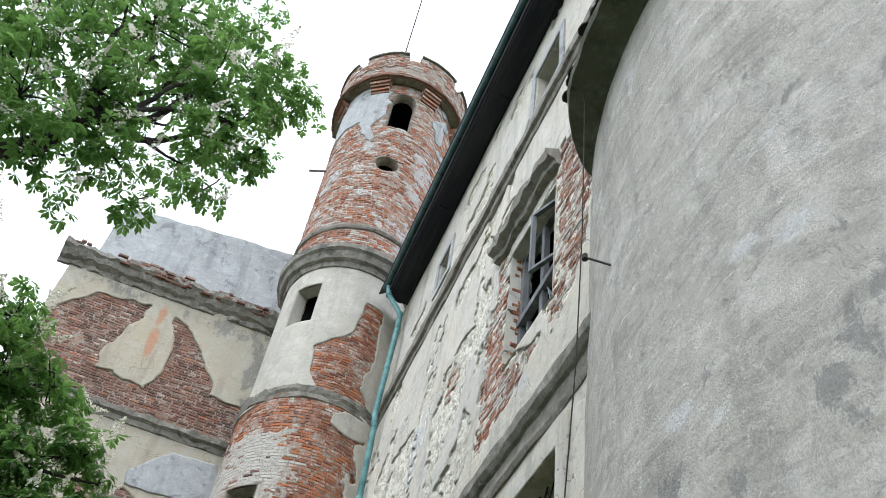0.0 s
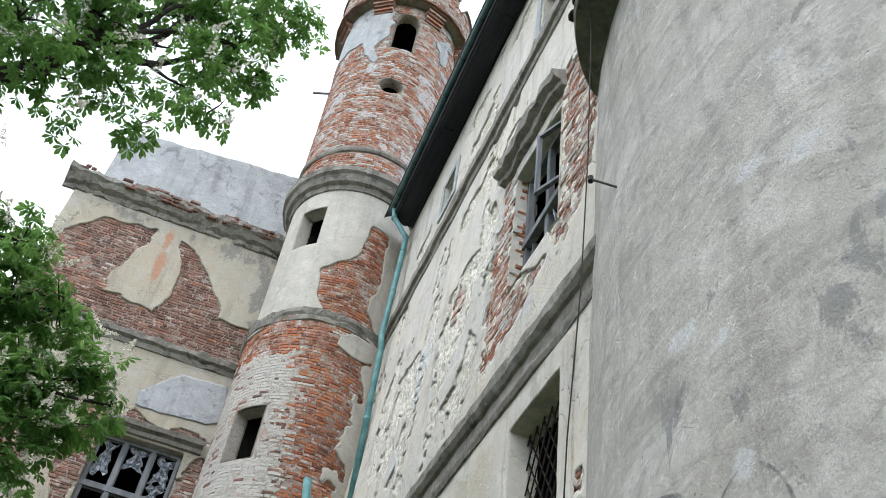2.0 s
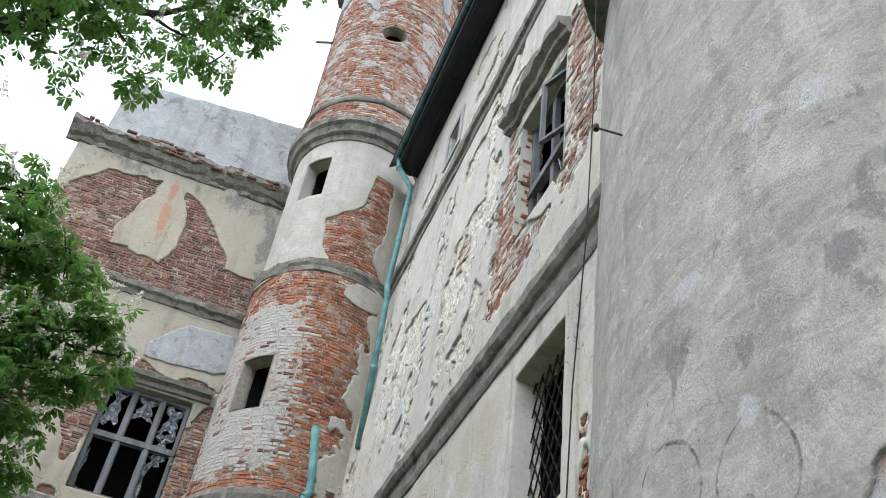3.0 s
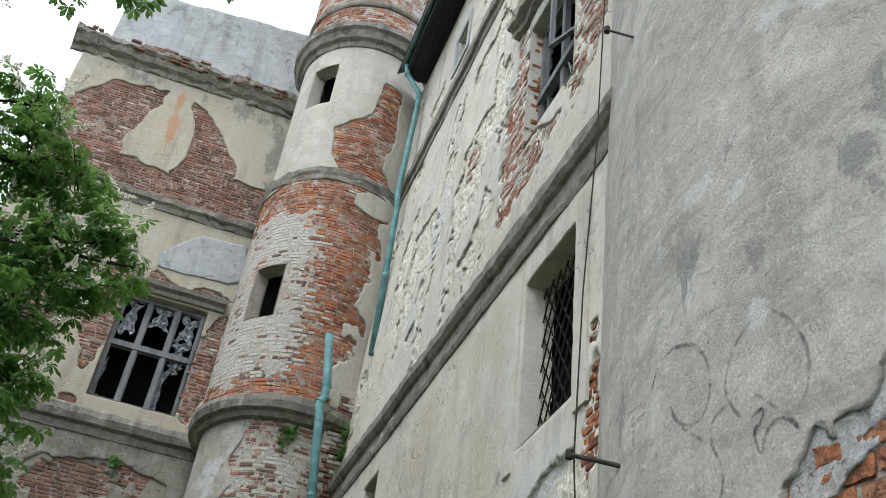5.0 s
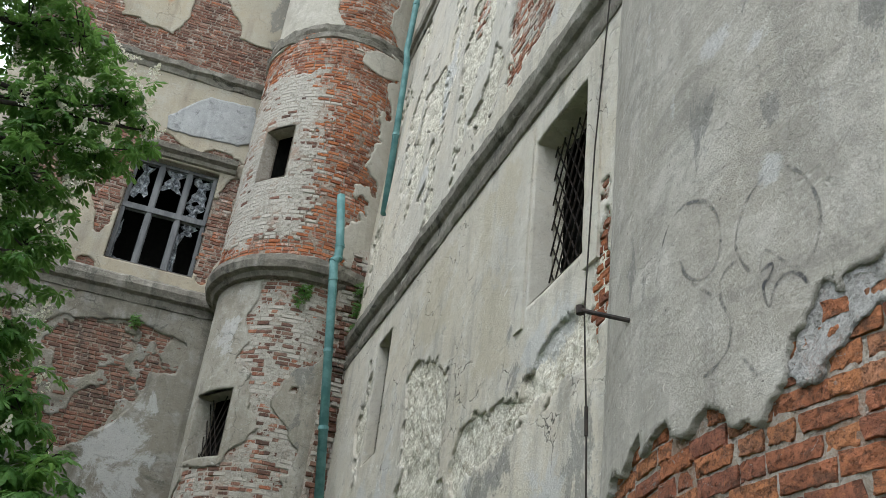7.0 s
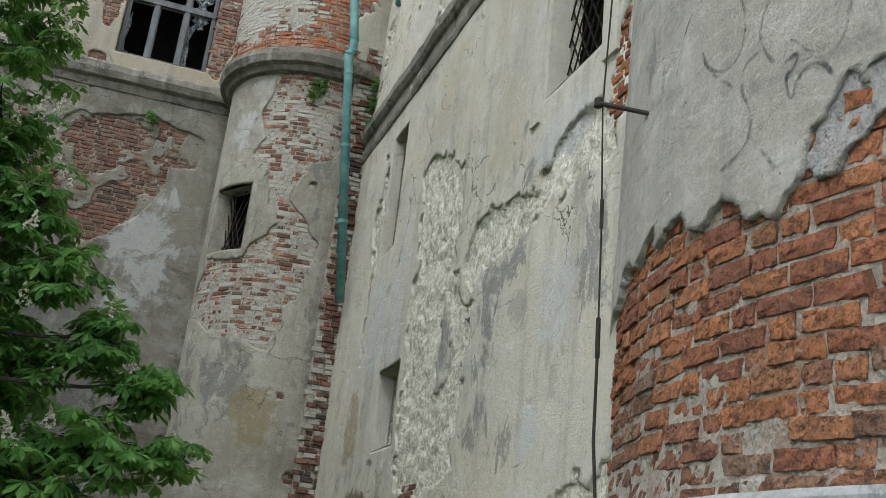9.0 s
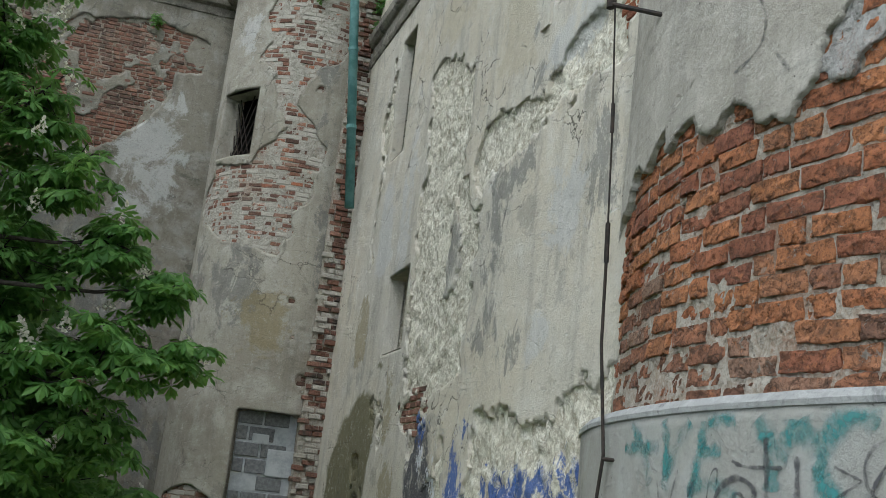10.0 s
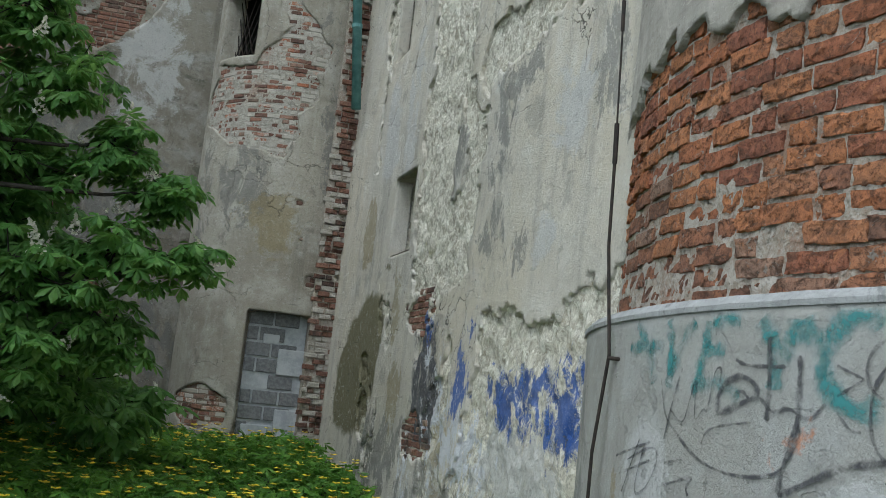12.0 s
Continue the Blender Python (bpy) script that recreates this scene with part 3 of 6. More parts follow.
PLASTIC = plain_mat("torn_plastic_sheet", (0.09, 0.1, 0.115), (0.42, 0.45, 0.48), 0.35, 0, 14, 0.02)
BLOCK = plain_mat("cinder_block", (0.14, 0.145, 0.15), (0.22, 0.225, 0.23), 0.95, 0, 18, 0.01)
BLOCK_MORTAR = plain_mat("smeared_block_mortar", (0.32, 0.34, 0.36), (0.45, 0.47, 0.48), 0.95, 0, 5, 0.01)

# ---- ground ----
def ground_height(x, y):
    rise = np.clip((y - 5.0) / 10.5, 0, 1)
    return 0.62 * rise * rise * (3 - 2 * rise) + 0.03 * fbm(x * 0.9, y * 0.9, 11, 3)


gx = np.concatenate([np.linspace(-600, -14, 14), np.linspace(-12, 12, 97), np.linspace(14, 600, 14)])
gy = np.concatenate([np.linspace(-600, -8, 14), np.linspace(-6, 22, 113), np.linspace(24, 600, 14)])
GX, GY = np.meshgrid(gx, gy, indexing="ij")
GZ = ground_height(GX, GY)
n_y = len(gy)
SOIL = rough_mat("weedy_soil", (0.03, 0.05, 0.015), (0.05, 0.08, 0.025), (0.05, 0.04, 0.025), 1.0, 0.05)
link_mesh("ground", np.stack([GX, GY, GZ], -1).reshape(-1, 3).tolist(),
          [(i * n_y + j, (i + 1) * n_y + j, (i + 1) * n_y + j + 1, i * n_y + j + 1) for i in range(len(gx) - 1) for j in range(n_y - 1)],
          SOIL, None, "overgrown soil bank rising to the walls", kind="structure")


def moulding(name, surf, u0, u1, n, profile, material, parent, label="", seed=0, wear=0.012, su=1.0):
    """A run of moulding: profile is (height, projection) pairs from bottom to top; its edges are chipped."""
    U = np.linspace(u0, u1, n + 1)
    verts, faces = [], []
    k = len(profile)
    for i, u in enumerate(U):
        for j, (z, o) in enumerate(profile):
            chip = wear * float(fbm(np.array(u * su * 5.0), np.array(z * 9.0), seed, 4))
            deep = wear * 2.2 * min(0.0, float(fbm(np.array(u * su * 1.7), np.array(z * 3.0), seed + 5, 3)) + 0.15)
            p = surf(np.array(u), np.array(z + chip * 0.5), o + (chip + deep if o > 0.02 else 0))
            verts.append(tuple(float(c) for c in p))
    for i in range(n):
        for j in range(k - 1):
            a = i * k + j
            faces.append((a, a + k, a + k + 1, a + 1))
    faces.append(tuple(range(k)))
    faces.append(tuple(n * k + j for j in range(k))[::-1])
    return link_mesh(name, verts, faces, material, parent, label)


def empty(name, label, category, group="", kind=""):
    return tagged(new(name), label, category, group, kind)


# ---- facade ----
F_FILMS = {
    "pale": [[(11.27, 13.11), (10.96, 11.87), (11.08, 11.19), (11.36, 10.82), (11.65, 11.08), (11.72, 12.13), (11.43, 12.74)], (11.9, 10.2, 0.2, 0.7), (7.3, 9.5, 0.25, 0.4), (6.9, 5.55, 0.7, 0.4), (11.6, 5.2, 0.4, 1.6), (9.0, 16.2, 0.25, 1.1), (9.25, 6.6, 0.12, 1.6), (12.5, 4.9, 0.5, 1.0), (7.2, 2.9, 0.8, 0.3), (7.0, 4.0, 0.7, 0.5), (9.4, 0.8, 0.35, 0.7), (7.6, 1.0, 1.2, 0.5)],
    "damp": [[(8.8, 4.72), (8.2, 4.85), (7.5, 4.8), (7.7, 4.2), (8.2, 3.5), (8.85, 3.6)], (8.4, 3.15, 0.4, 0.35), (7.75, 2.95, 0.25, 0.2), (7.5, 5.25, 0.35, 0.3), (6.3, 4.2, 0.35, 0.6), (9.0, 0.5, 2.5, 0.4), (11.8, 0.9, 1.5, 0.6), (7.9, 5.9, 0.15, 0.2), (9.6, 4.2, 0.25, 0.5)],
    "olive": [[(13.6, 2.7), (12.9, 3.0), (12.1, 2.9), (11.75, 2.3), (11.9, 1.5), (12.6, 0.9), (14.2, 0.9), (14.4, 2.0)], (12.0, 3.15, 0.45, 0.12)],
    "ochre": [(11.45, 2.5, 0.3, 0.9), (13.2, 3.7, 0.45, 0.7), (11.2, 1.5, 0.4, 0.7), (9.4, 0.9, 0.4, 0.8)],
    "buff": [[(9.0, 8.2), (7.75, 8.2), (7.75, 5.4), (9.0, 5.5)], [(11.2, 8.2), (9.5, 8.2), (9.5, 6.7), (11.2, 6.8)]],
    "navy": [[(10.6, 2.4), (9.65, 2.6), (9.4, 1.6), (9.6, 0.9), (10.6, 1.0)], (7.84, 1.95, 0.16, 0.07), (7.39, 1.97, 0.16, 0.07), (6.87, 1.98, 0.16, 0.07), (6.62, 1.35, 0.1, 0.3)],
    "drip": [(9.62, 1.1, 0.16, 0.7), (10.45, 0.8, 0.2, 0.5), (10.0, 2.1, 0.1, 0.25), (9.0, 1.2, 1.0, 0.4)],
    "blue": [(10.1, 2.4, 0.3, 0.22), (8.82, 2.3, 0.22, 0.26), (8.95, 1.8, 0.28, 0.5), [(8.5, 1.85), (7.8, 2.02), (6.3, 2.04), (6.25, 1.2), (7.0, 1.15), (8.1, 1.35)]],
}
facade = empty("wall_facade", "long grey rendered castle wall with fallen plaster", "wall", kind="structure")
F_HOLES = [(6.42, 7.52, 6.0, 7.92), (6.62, 8.02, 10.35, 12.7), (6.6, 7.55, 16.05, 17.3), (11.5, 12.1, 16.4, 17.2), (12.2, 12.85, 6.05, 7.9), (11.15, 12.05, 3.27, 4.28)]


def facade_open(u, v, grow=0.0):
    d = rect(u, v, *F_HOLES[0])
    for h in F_HOLES[1:]:
        d = np.minimum(d, rect(u, v, *h))
    return d - grow


F_BRICK = [(6.35, 11.6, 0.75, 1.75), (8.2, 11.5, 0.22, 1.6), (10.4, 2.55, 0.4, 0.2), (10.4, 1.2, 0.4, 0.28), (6.06, 5.9, 0.1, 0.55), (10.0, 12.0, 0.25, 0.3), (12.9, 16.2, 0.12, 0.45), (10.3, 14.2, 0.3, 0.25)]
F_BRICK_PATCH = [(8.13, 12.62), (7.69, 10.32), (6.92, 9.96), (7.37, 9.61), (7.78, 9.44), (8.54, 9.4), (8.58, 10.29), (8.65, 11.44)]
F_BARE_PATCHES = [
    [(8.73, 12.28), (9.3, 12.19), (9.48, 10.71), (10.29, 10.79), (10.78, 11.83), (10.19, 12.02), (9.95, 12.64), (9.31, 12.63)],
    [(11.58, 12.38), (11.36, 10.82), (12.65, 11.74), (12.66, 12.51)], [(9.22, 10.11), (9.29, 9.75), (9.36, 9.41), (10.14, 9.95), (9.82, 10.0)],
    [(9.54, 14.48), (9.77, 14.0), (10.5, 14.07), (10.56, 14.64)], [(13.53, 16.62), (12.75, 16.68), (12.88, 15.73), (13.41, 15.68)],
    [(10.31, 6.68), (11.1, 6.7), (11.0, 5.4), (11.0, 3.94), (11.05, 3.3), (10.75, 2.7), (9.8, 2.66), (9.15, 2.75), (8.95, 3.6), (9.0, 4.3), (9.5, 4.95), (9.5, 6.2)],
    [(8.95, 4.25), (8.75, 4.75), (7.81, 4.8), (6.83, 4.9), (6.1, 4.95), (6.1, 5.4), (6.6, 5.5), (7.13, 5.45), (7.52, 5.15), (9.09, 5.4), (9.3, 4.9)],
    [(5.9, 2.62), (6.47, 2.57), (6.88, 2.3), (7.4, 2.36), (7.84, 2.45), (8.35, 2.42), (8.55, 2.2), (8.75, 1.7), (9.0, 0.9), (9.6, -0.4), (5.9, -0.4)]]
F_BARE = [(9.0, 12.5, 0.26, 0.8), (9.6, 11.7, 0.2, 0.7), (10.2, 11.0, 0.36, 1.2), (12.5, 11.5, 0.4, 1.2), (13.2, 12.2, 0.3, 1.2), (9.2, 10.3, 0.22, 0.6), (14.4, 10.4, 0.3, 0.9),
          (9.3, 14.2, 0.2, 0.5), (11.2, 12.2, 0.22, 1.3), (8.4, 14.3, 0.3, 0.22), (9.6, 16.6, 0.25, 0.6), (10.3, 17.6, 0.6, 0.35), (8.3, 17.9, 0.5, 0.3),
          (9.6, 1.0, 0.35, 0.8), (13.1, 6.6, 0.2, 1.2)]


flake = random.Random(77)
F_FLAKES = [(flake.uniform(8.2, 14.6), flake.uniform(9.3, 15.0), flake.uniform(0.06, 0.2), flake.uniform(0.15, 0.5)) for _ in range(22)]
F_FLAKES += [(flake.uniform(6.6, 14.0), flake.uniform(15.9, 18.4), flake.uniform(0.06, 0.2), flake.uniform(0.1, 0.3)) for _ in range(8)]
F_FLAKES += [(flake.uniform(9.0, 13.0), flake.uniform(0.6, 2.4), flake.uniform(0.05, 0.2), flake.uniform(0.05, 0.25)) for _ in range(12)]


def facade_bricks(u, v):
    d = patch(u, v, F_BRICK_PATCH, 1.0, 19, 0.2, 2.2)
    for k, b in enumerate(F_BRICK):
        d = np.minimum(d, blob(u, v, *b, 1.0, 20 + k, 0.16, 1.8))
    return d


def facade_bare(u, v):
    d = facade_bricks(u, v)
    for k, b in enumerate(F_BARE + F_FLAKES):
        d = np.minimum(d, blob(u, v, *b, 1.0, 40 + k, 0.3, 1.5))
    for k, b in enumerate(F_BARE_PATCHES):
        d = np.minimum(d, patch(u, v, b, 1.0, 240 + k, 0.16, 2.4))
    return np.maximum(d, -blob(u, v, 9.62, 4.25, 0.17, 0.55, 1.0, 261, 0.1, 2.0))


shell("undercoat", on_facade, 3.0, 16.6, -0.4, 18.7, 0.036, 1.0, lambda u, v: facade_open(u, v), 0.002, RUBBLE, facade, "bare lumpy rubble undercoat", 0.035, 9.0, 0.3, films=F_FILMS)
shell("render_coat", on_facade, 3.0, 15.6, -0.4, 18.7, 0.034, 1.0, lambda u, v: np.minimum(facade_open(u, v, 0.0), facade_bare(u, v) - 0.1 * np.abs(vnoise(u * 5, v * 5, 271)) - 0.07 * np.abs(vnoise(u * 12, v * 12, 272)) + 0.06), 0.034, FACADE_PLASTER, facade, "grey beige flaking render", 0.012, 1.6, 0.22, films=F_FILMS)
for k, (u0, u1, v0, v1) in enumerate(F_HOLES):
    niche(on_facade, u0, u1, v0, v1, (0.19, 0.24, 0.2, 0.16, 0.12, 0.17)[k], FACADE_PLASTER, UNLIT_BLACK, facade)
moulding("string_course", on_facade, 5.0, 15.4, 160, [(8.28, 0.0), (8.28, 0.06), (8.34, 0.085), (8.40, 0.085), (8.41, 0.05), (8.60, 0.055), (8.62, 0.10), (8.68, 0.15), (8.80, 0.16), (8.9, 0.03)], MOULDING, facade, "dark weathered string course", 2, 0.018)
moulding("upper_string_course", on_facade, 5.0, 15.2, 140, [(15.22, 0.0), (15.24, 0.06), (15.36, 0.08), (15.38, 0.14), (15.52, 0.16), (15.62, 0.02)], MOULDING, facade, "dark weathered upper string course", 3, 0.018)
moulding("window_surround_band", on_facade, 6.12, 6.36, 2, [(5.8, 0.03), (5.8, 0.06), (8.15, 0.06), (8.15, 0.03)], FACADE_PLASTER, facade, "raised plaster band beside the barred window", 5, 0.004)
moulding("window_surround_band", on_facade, 7.56, 7.74, 2, [(5.8, 0.03), (5.8, 0.06), (8.15, 0.06), (8.15, 0.03)], FACADE_PLASTER, facade, "raised plaster band beside the barred window", 6, 0.004)
moulding("window_hood", on_facade, 6.5, 8.45, 40, [(12.95, 0.0), (12.97, 0.12), (13.06, 0.14), (13.1, 0.24), (13.24, 0.26), (13.34, 0.05)], MOULDING, facade, "crumbling dark hood moulding", 8, 0.045)
for h in (F_HOLES[2], F_HOLES[3]):
    for a, b, c, d in ((h[0] - 0.16, h[0] - 0.01, h[2] - 0.14, h[3] + 0.16), (h[1] + 0.01, h[1] + 0.16, h[2] - 0.14, h[3] + 0.16), (h[0] - 0.01, h[1] + 0.01, h[3] + 0.01, h[3] + 0.16), (h[0] - 0.01, h[1] + 0.01, h[2] - 0.14, h[2] - 0.01)):
        moulding("window_frieze", on_facade, a, b, 3, [(c, 0.02), (c, 0.065), (d, 0.065), (d, 0.02)], PARAPET, facade, "pale plaster window surround", 4, 0.006)

brickwork(on_facade, 1.0, 5.2, 13.5, 0.6, 14.0, lambda u, v: (facade_bricks(u, v) < 0.06) & (facade_open(u, v) > 0.06), 300,
          (lambda u, v, r: (1 if v < 6 and u < 7 else 4 if v < 3 else 3 if r.random() < 0.3 else 0), SINGLE, COURSES), facade, 0.23, 0.078, 0.012, 0.016, 5, pick=lambda u, v: u)



def on_jamb(u, v, o=0.0):
    return FACADE + u + 0 * v, 8.02 - o + 0 * u + 0 * v, v + 0 * u


brickwork(on_jamb, 1.0, -0.02, 0.2, 10.4, 12.68, lambda u, v: u < 0.2, 90, (lambda u, v, r: 5 if r.random() < 0.6 else 1, SINGLE, COURSES), facade, 0.16, 0.078, 0.012, 0.02, 6, wild=0.012)
part("back_wall", box_bm((5.3, 3.0, -0.4), (5.6, 16.6, 18.6)), MORTAR, facade)
# eaves, gutter and roof edge over the facade
eaves = empty("roof_eaves", "overhanging tarred boarded eaves with rafter feet", "eaves")
part("soffit", box_bm((2.5, 3.0, 18.62), (3.2, 14.6, 18.66)), PLANK, eaves, "dark weathered boards")
for k in range(5):
    for j in range(4):
        part("eaves_board", box_bm((2.5 + 0.104 * k, 3.0 + 2.9 * j, 18.585 - 0.012 * ((k + j) % 3)), (2.598 + 0.104 * k, 5.89 + 2.9 * j, 18.617), 0.006), PLANK, eaves)
part("fascia", box_bm((2.44, 3.0, 18.6), (2.48, 14.6, 18.86), 0.004), PLANK, eaves)
roof = bmesh.new()
for a, b in (((2.3, 3.0, 18.9), (4.2, 3.0, 20.6)),):
    vs = [roof.verts.new(p) for p in (a, b, (b[0], 14.8, b[2]), (a[0], 14.8, a[2]))]
    lo = [roof.verts.new((v.co.x, v.co.y, v.co.z - 0.06)) for v in vs]
    roof.faces.new(vs), roof.faces.new(lo[::-1])
    for i in range(4):
        roof.faces.new((vs[i], vs[(i + 1) % 4], lo[(i + 1) % 4], lo[i]))
part("roof_slope", roof, TILE, eaves, "dark roof covering")
gut = bmesh.new()
ys = [3.0, 14.55]
rows = [[gut.verts.new((2.40 + r * math.cos(radians(a)), y, 18.84 + r * math.sin(radians(a)))) for r in (0.085, 0.075) for a in range(180, 361, 20)] for y in ys]
m = len(rows[0])
for k in range(m):
    if k != m // 2 - 1:
        gut.faces.new((rows[0][k], rows[0][(k + 1) % m], rows[1][(k + 1) % m], rows[1][k]))
gutter = empty("roof_gutter", "dark green half-round metal roof gutter", "gutter")
part("trough", gut, GUTTER, gutter)
for k in range(12):
    part("bracket", tube_bm([(2.40 + 0.09 * math.cos(radians(a)), 3.5 + 0.95 * k, 18.84 + 0.09 * math.sin(radians(a))) for a in range(180, 361, 30)] + [(2.5, 3.5 + 0.95 * k, 18.9)], 0.008, 6), IRON, gutter)


def pipe(name, points, r, label):
    p = empty(name, label, "downpipe")
    part("pipe", tube_bm(points, r, 14), COPPER, p, smooth=True)
    for a, b in zip(points, points[1:]):
        a, b = Vector(a), Vector(b)
        for k in range(1, max(1, int((b - a).length / 1.9)) + 1):
            q = a.lerp(b, k / (int((b - a).length / 1.9) + 1))
            d = (b - a).normalized() * 0.03
            part("sleeve", tube_bm([q - d, q + d], r + 0.009, 14), COPPER, p)
    return p


pipe("downpipe", [(2.42, 14.4, 18.78), (2.46, 14.4, 18.5), (2.8, 14.36, 17.95), (2.8, 14.35, 17.5), (2.72, 14.34, 14.9), (2.76, 14.33, 14.6), (2.78, 14.33, 11.1)], 0.06, "turquoise metal downpipe ending short of the ground")
pipe("downpipe", [(2.0, 14.42, 11.3), (2.14, 14.42, 10.3), (2.14, 14.4, 10.05), (2.08, 14.38, 9.95), (2.12, 14.36, 9.6), (2.52, 14.33, 5.75)], 0.072, "turquoise downpipe hanging loose from the tower cornice")

# ---- windows of the facade ----
barred = empty("barred_window", "deep window closed by a diagonal iron lattice", "window")
gx0 = FACADE + 0.13
u0, u1, v0, v1 = F_HOLES[0]
for s in (1, -1):
    for k in range(-9, 14):
        a = k * 0.17
        pts = []
        for tt in np.linspace(-3, 3, 121):
            uu = u0 + a + tt * 0.5 if s > 0 else u1 - a - tt * 0.5
            vv = v0 + tt * 0.866
            if u0 - 0.02 <= uu <= u1 + 0.02 and v0 - 0.02 <= vv <= v1 + 0.02:
                pts.append((uu, vv))
        if len(pts) > 3:
            part("bar", bar_bm((gx0 + 0.012 * s, *pts[0]), (gx0 + 0.012 * s, *pts[-1]), 0.016, 0.006), IRON, barred)
for a, b in (((gx0, u0, v0 + 0.02), (gx0, u1, v0 + 0.02)), ((gx0, u0, v1 - 0.02), (gx0, u1, v1 - 0.02))):
    part("grille_rail", bar_bm(a, b, 0.03, 0.012), IRON, barred)

case = empty("casement_window", "broken grey timber casement in a brick reveal", "window")
u0, u1, v0, v1 = F_HOLES[1]
cx = FACADE + 0.16
for a, b, w in (((cx, u0 + 0.04, v0), (cx, u0 + 0.04, v1), 0.09), ((cx, u1 - 0.04, v0), (cx, u1 - 0.04, v1), 0.09), ((cx, u0, v0 + 0.04), (cx, u1, v0 + 0.04), 0.09), ((cx, u0, v1 - 0.04), (cx, u1, v1 - 0.04), 0.09)):
    part("frame", bar_bm(a, b, w, 0.1), WOOD, case)
part("mullion", bar_bm((cx, (u0 + u1) / 2, v0), (cx, (u0 + u1) / 2, v1), 0.08, 0.09), WOOD, case)
part("transom", bar_bm((cx - 0.02, u0, v0 + 0.95), (cx - 0.02, u1, v0 + 0.95), 0.11, 0.12), WOOD, case)
sash = part("sash", bar_bm((cx - 0.05, u0 + 0.1, v0 + 1.05), (cx - 0.25, u0 + 0.55, v0 + 1.05), 0.06, 0.05), WOOD, case, "sash hanging open")
part("sash_rail", bar_bm((cx - 0.05, u0 + 0.1, v1 - 0.12), (cx - 0.25, u0 + 0.55, v1 - 0.12), 0.06, 0.05), WOOD, sash)
part("sash_stile", bar_bm((cx - 0.25, u0 + 0.55, v0 + 1.02), (cx - 0.25, u0 + 0.55, v1 - 0.1), 0.06, 0.05), WOOD, sash)
part("sash", bar_bm((cx + 0.15, u1 - 0.2, v0 + 0.05), (cx + 0.15, u1 - 0.2, v0 + 0.9), 0.3, 0.03), WOOD, case, "inner shutter board")
part("plastic_scrap", bar_bm((cx + 0.08, u0 + 0.35, v0 + 0.12), (cx + 0.04, u0 + 0.42, v0 + 0.55), 0.36, 0.01), PLASTIC, case, "pale scrap of sheeting")
GLASS = plain_mat("dusty_glass", (0.02, 0.025, 0.03), (0.05, 0.055, 0.06), 0.12, 0, 3)
for h in (F_HOLES[2], F_HOLES[3]):
    w = empty("attic_window", "small grey attic window in a pale surround", "window", "attic windows")
    x = FACADE + 0.22
    for a, b in (((x, h[0] + 0.03, h[2]), (x, h[0] + 0.03, h[3])), ((x, h[1] - 0.03, h[2]), (x, h[1] - 0.03, h[3])), ((x, h[0], h[2] + 0.03), (x, h[1], h[2] + 0.03)), ((x, h[0], h[3] - 0.03), (x, h[1], h[3] - 0.03)), ((x, (h[0] + h[1]) / 2, h[2]), (x, (h[0] + h[1]) / 2, h[3]))):
        part("frame", bar_bm(a, b, 0.07, 0.06), WOOD, w)
    part("pane", box_bm((x + 0.02, h[0], h[2]), (x + 0.026, h[1], h[3])), GLASS, w, "dark dusty pane")
slit = empty("barred_window", "tall narrow window with rusty bars", "window")
for k in range(4):
    part("bar", tube_bm([(FACADE - 0.1, 12.3 + 0.15 * k, 6.05), (FACADE - 0.1, 12.3 + 0.15 * k, 7.9)], 0.012, 6), IRON, slit)
for k in range(7):
    part("crossbar", bar_bm((FACADE - 0.1, 12.2, 6.25 + 0.24 * k), (FACADE - 0.1, 12.85, 6.25 + 0.24 * k), 0.02, 0.008), IRON, slit)

# ---- left wing ----
wing = empty("wall_wing", "castle wing wall of bare brick and beige plaster", "wall", kind="structure")
W_HOLE = (-1.74, -0.1, 10.45, 12.87)
W_BRICK_PATCHES = [[(-4.7, 16.0), (-4.5, 17.15), (-4.05, 17.77), (-3.52, 18.26), (-2.38, 18.46), (-2.86, 17.05), (-2.94, 16.11), (-2.7, 16.14), (-1.82, 15.96), (-1.62, 16.66), (-1.64, 17.47), (-1.86, 18.34), (-1.29, 18.04), (-0.49, 16.76), (-0.51, 16.4), (0.4, 16.4), (0.5, 15.2), (-4.7, 15.1)],
                   [(-2.62, 8.81), (-2.04, 9.2), (-1.18, 9.29), (-0.6, 9.32), (0.05, 9.09), (0.04, 8.53), (-0.34, 8.44), (-0.42, 7.82), (-1.22, 7.01), (-1.54, 6.73), (-2.17, 7.11)]]
W_BRICK = [(0.1, 11.7, 0.3, 1.35), (-1.98, 11.6, 0.26, 1.35), (-2.8, 7.6, 0.7, 1.5), (-2.6, 3.6, 0.9, 1.6), (-1.2, 13.25, 1.2, 0.12), (-3.2, 12.0, 0.5, 0.6), (-1.0, 2.2, 0.5, 0.7)]


def wing_bricks(u, v):
    d = 9.0 + 0 * u
    for k, b in enumerate(W_BRICK):
        d = np.minimum(d, blob(u, v, *b, 1.0, 90 + k, 0.22, 1.5))
    for k, b in enumerate(W_BRICK_PATCHES):
        d = np.minimum(d, patch(u, v, b, 1.0, 120 + k, 0.14, 2.4))
    return d


def wing_coat(u, v):
    return np.minimum(wing_bricks(u, v), rect(u, v, *W_HOLE))


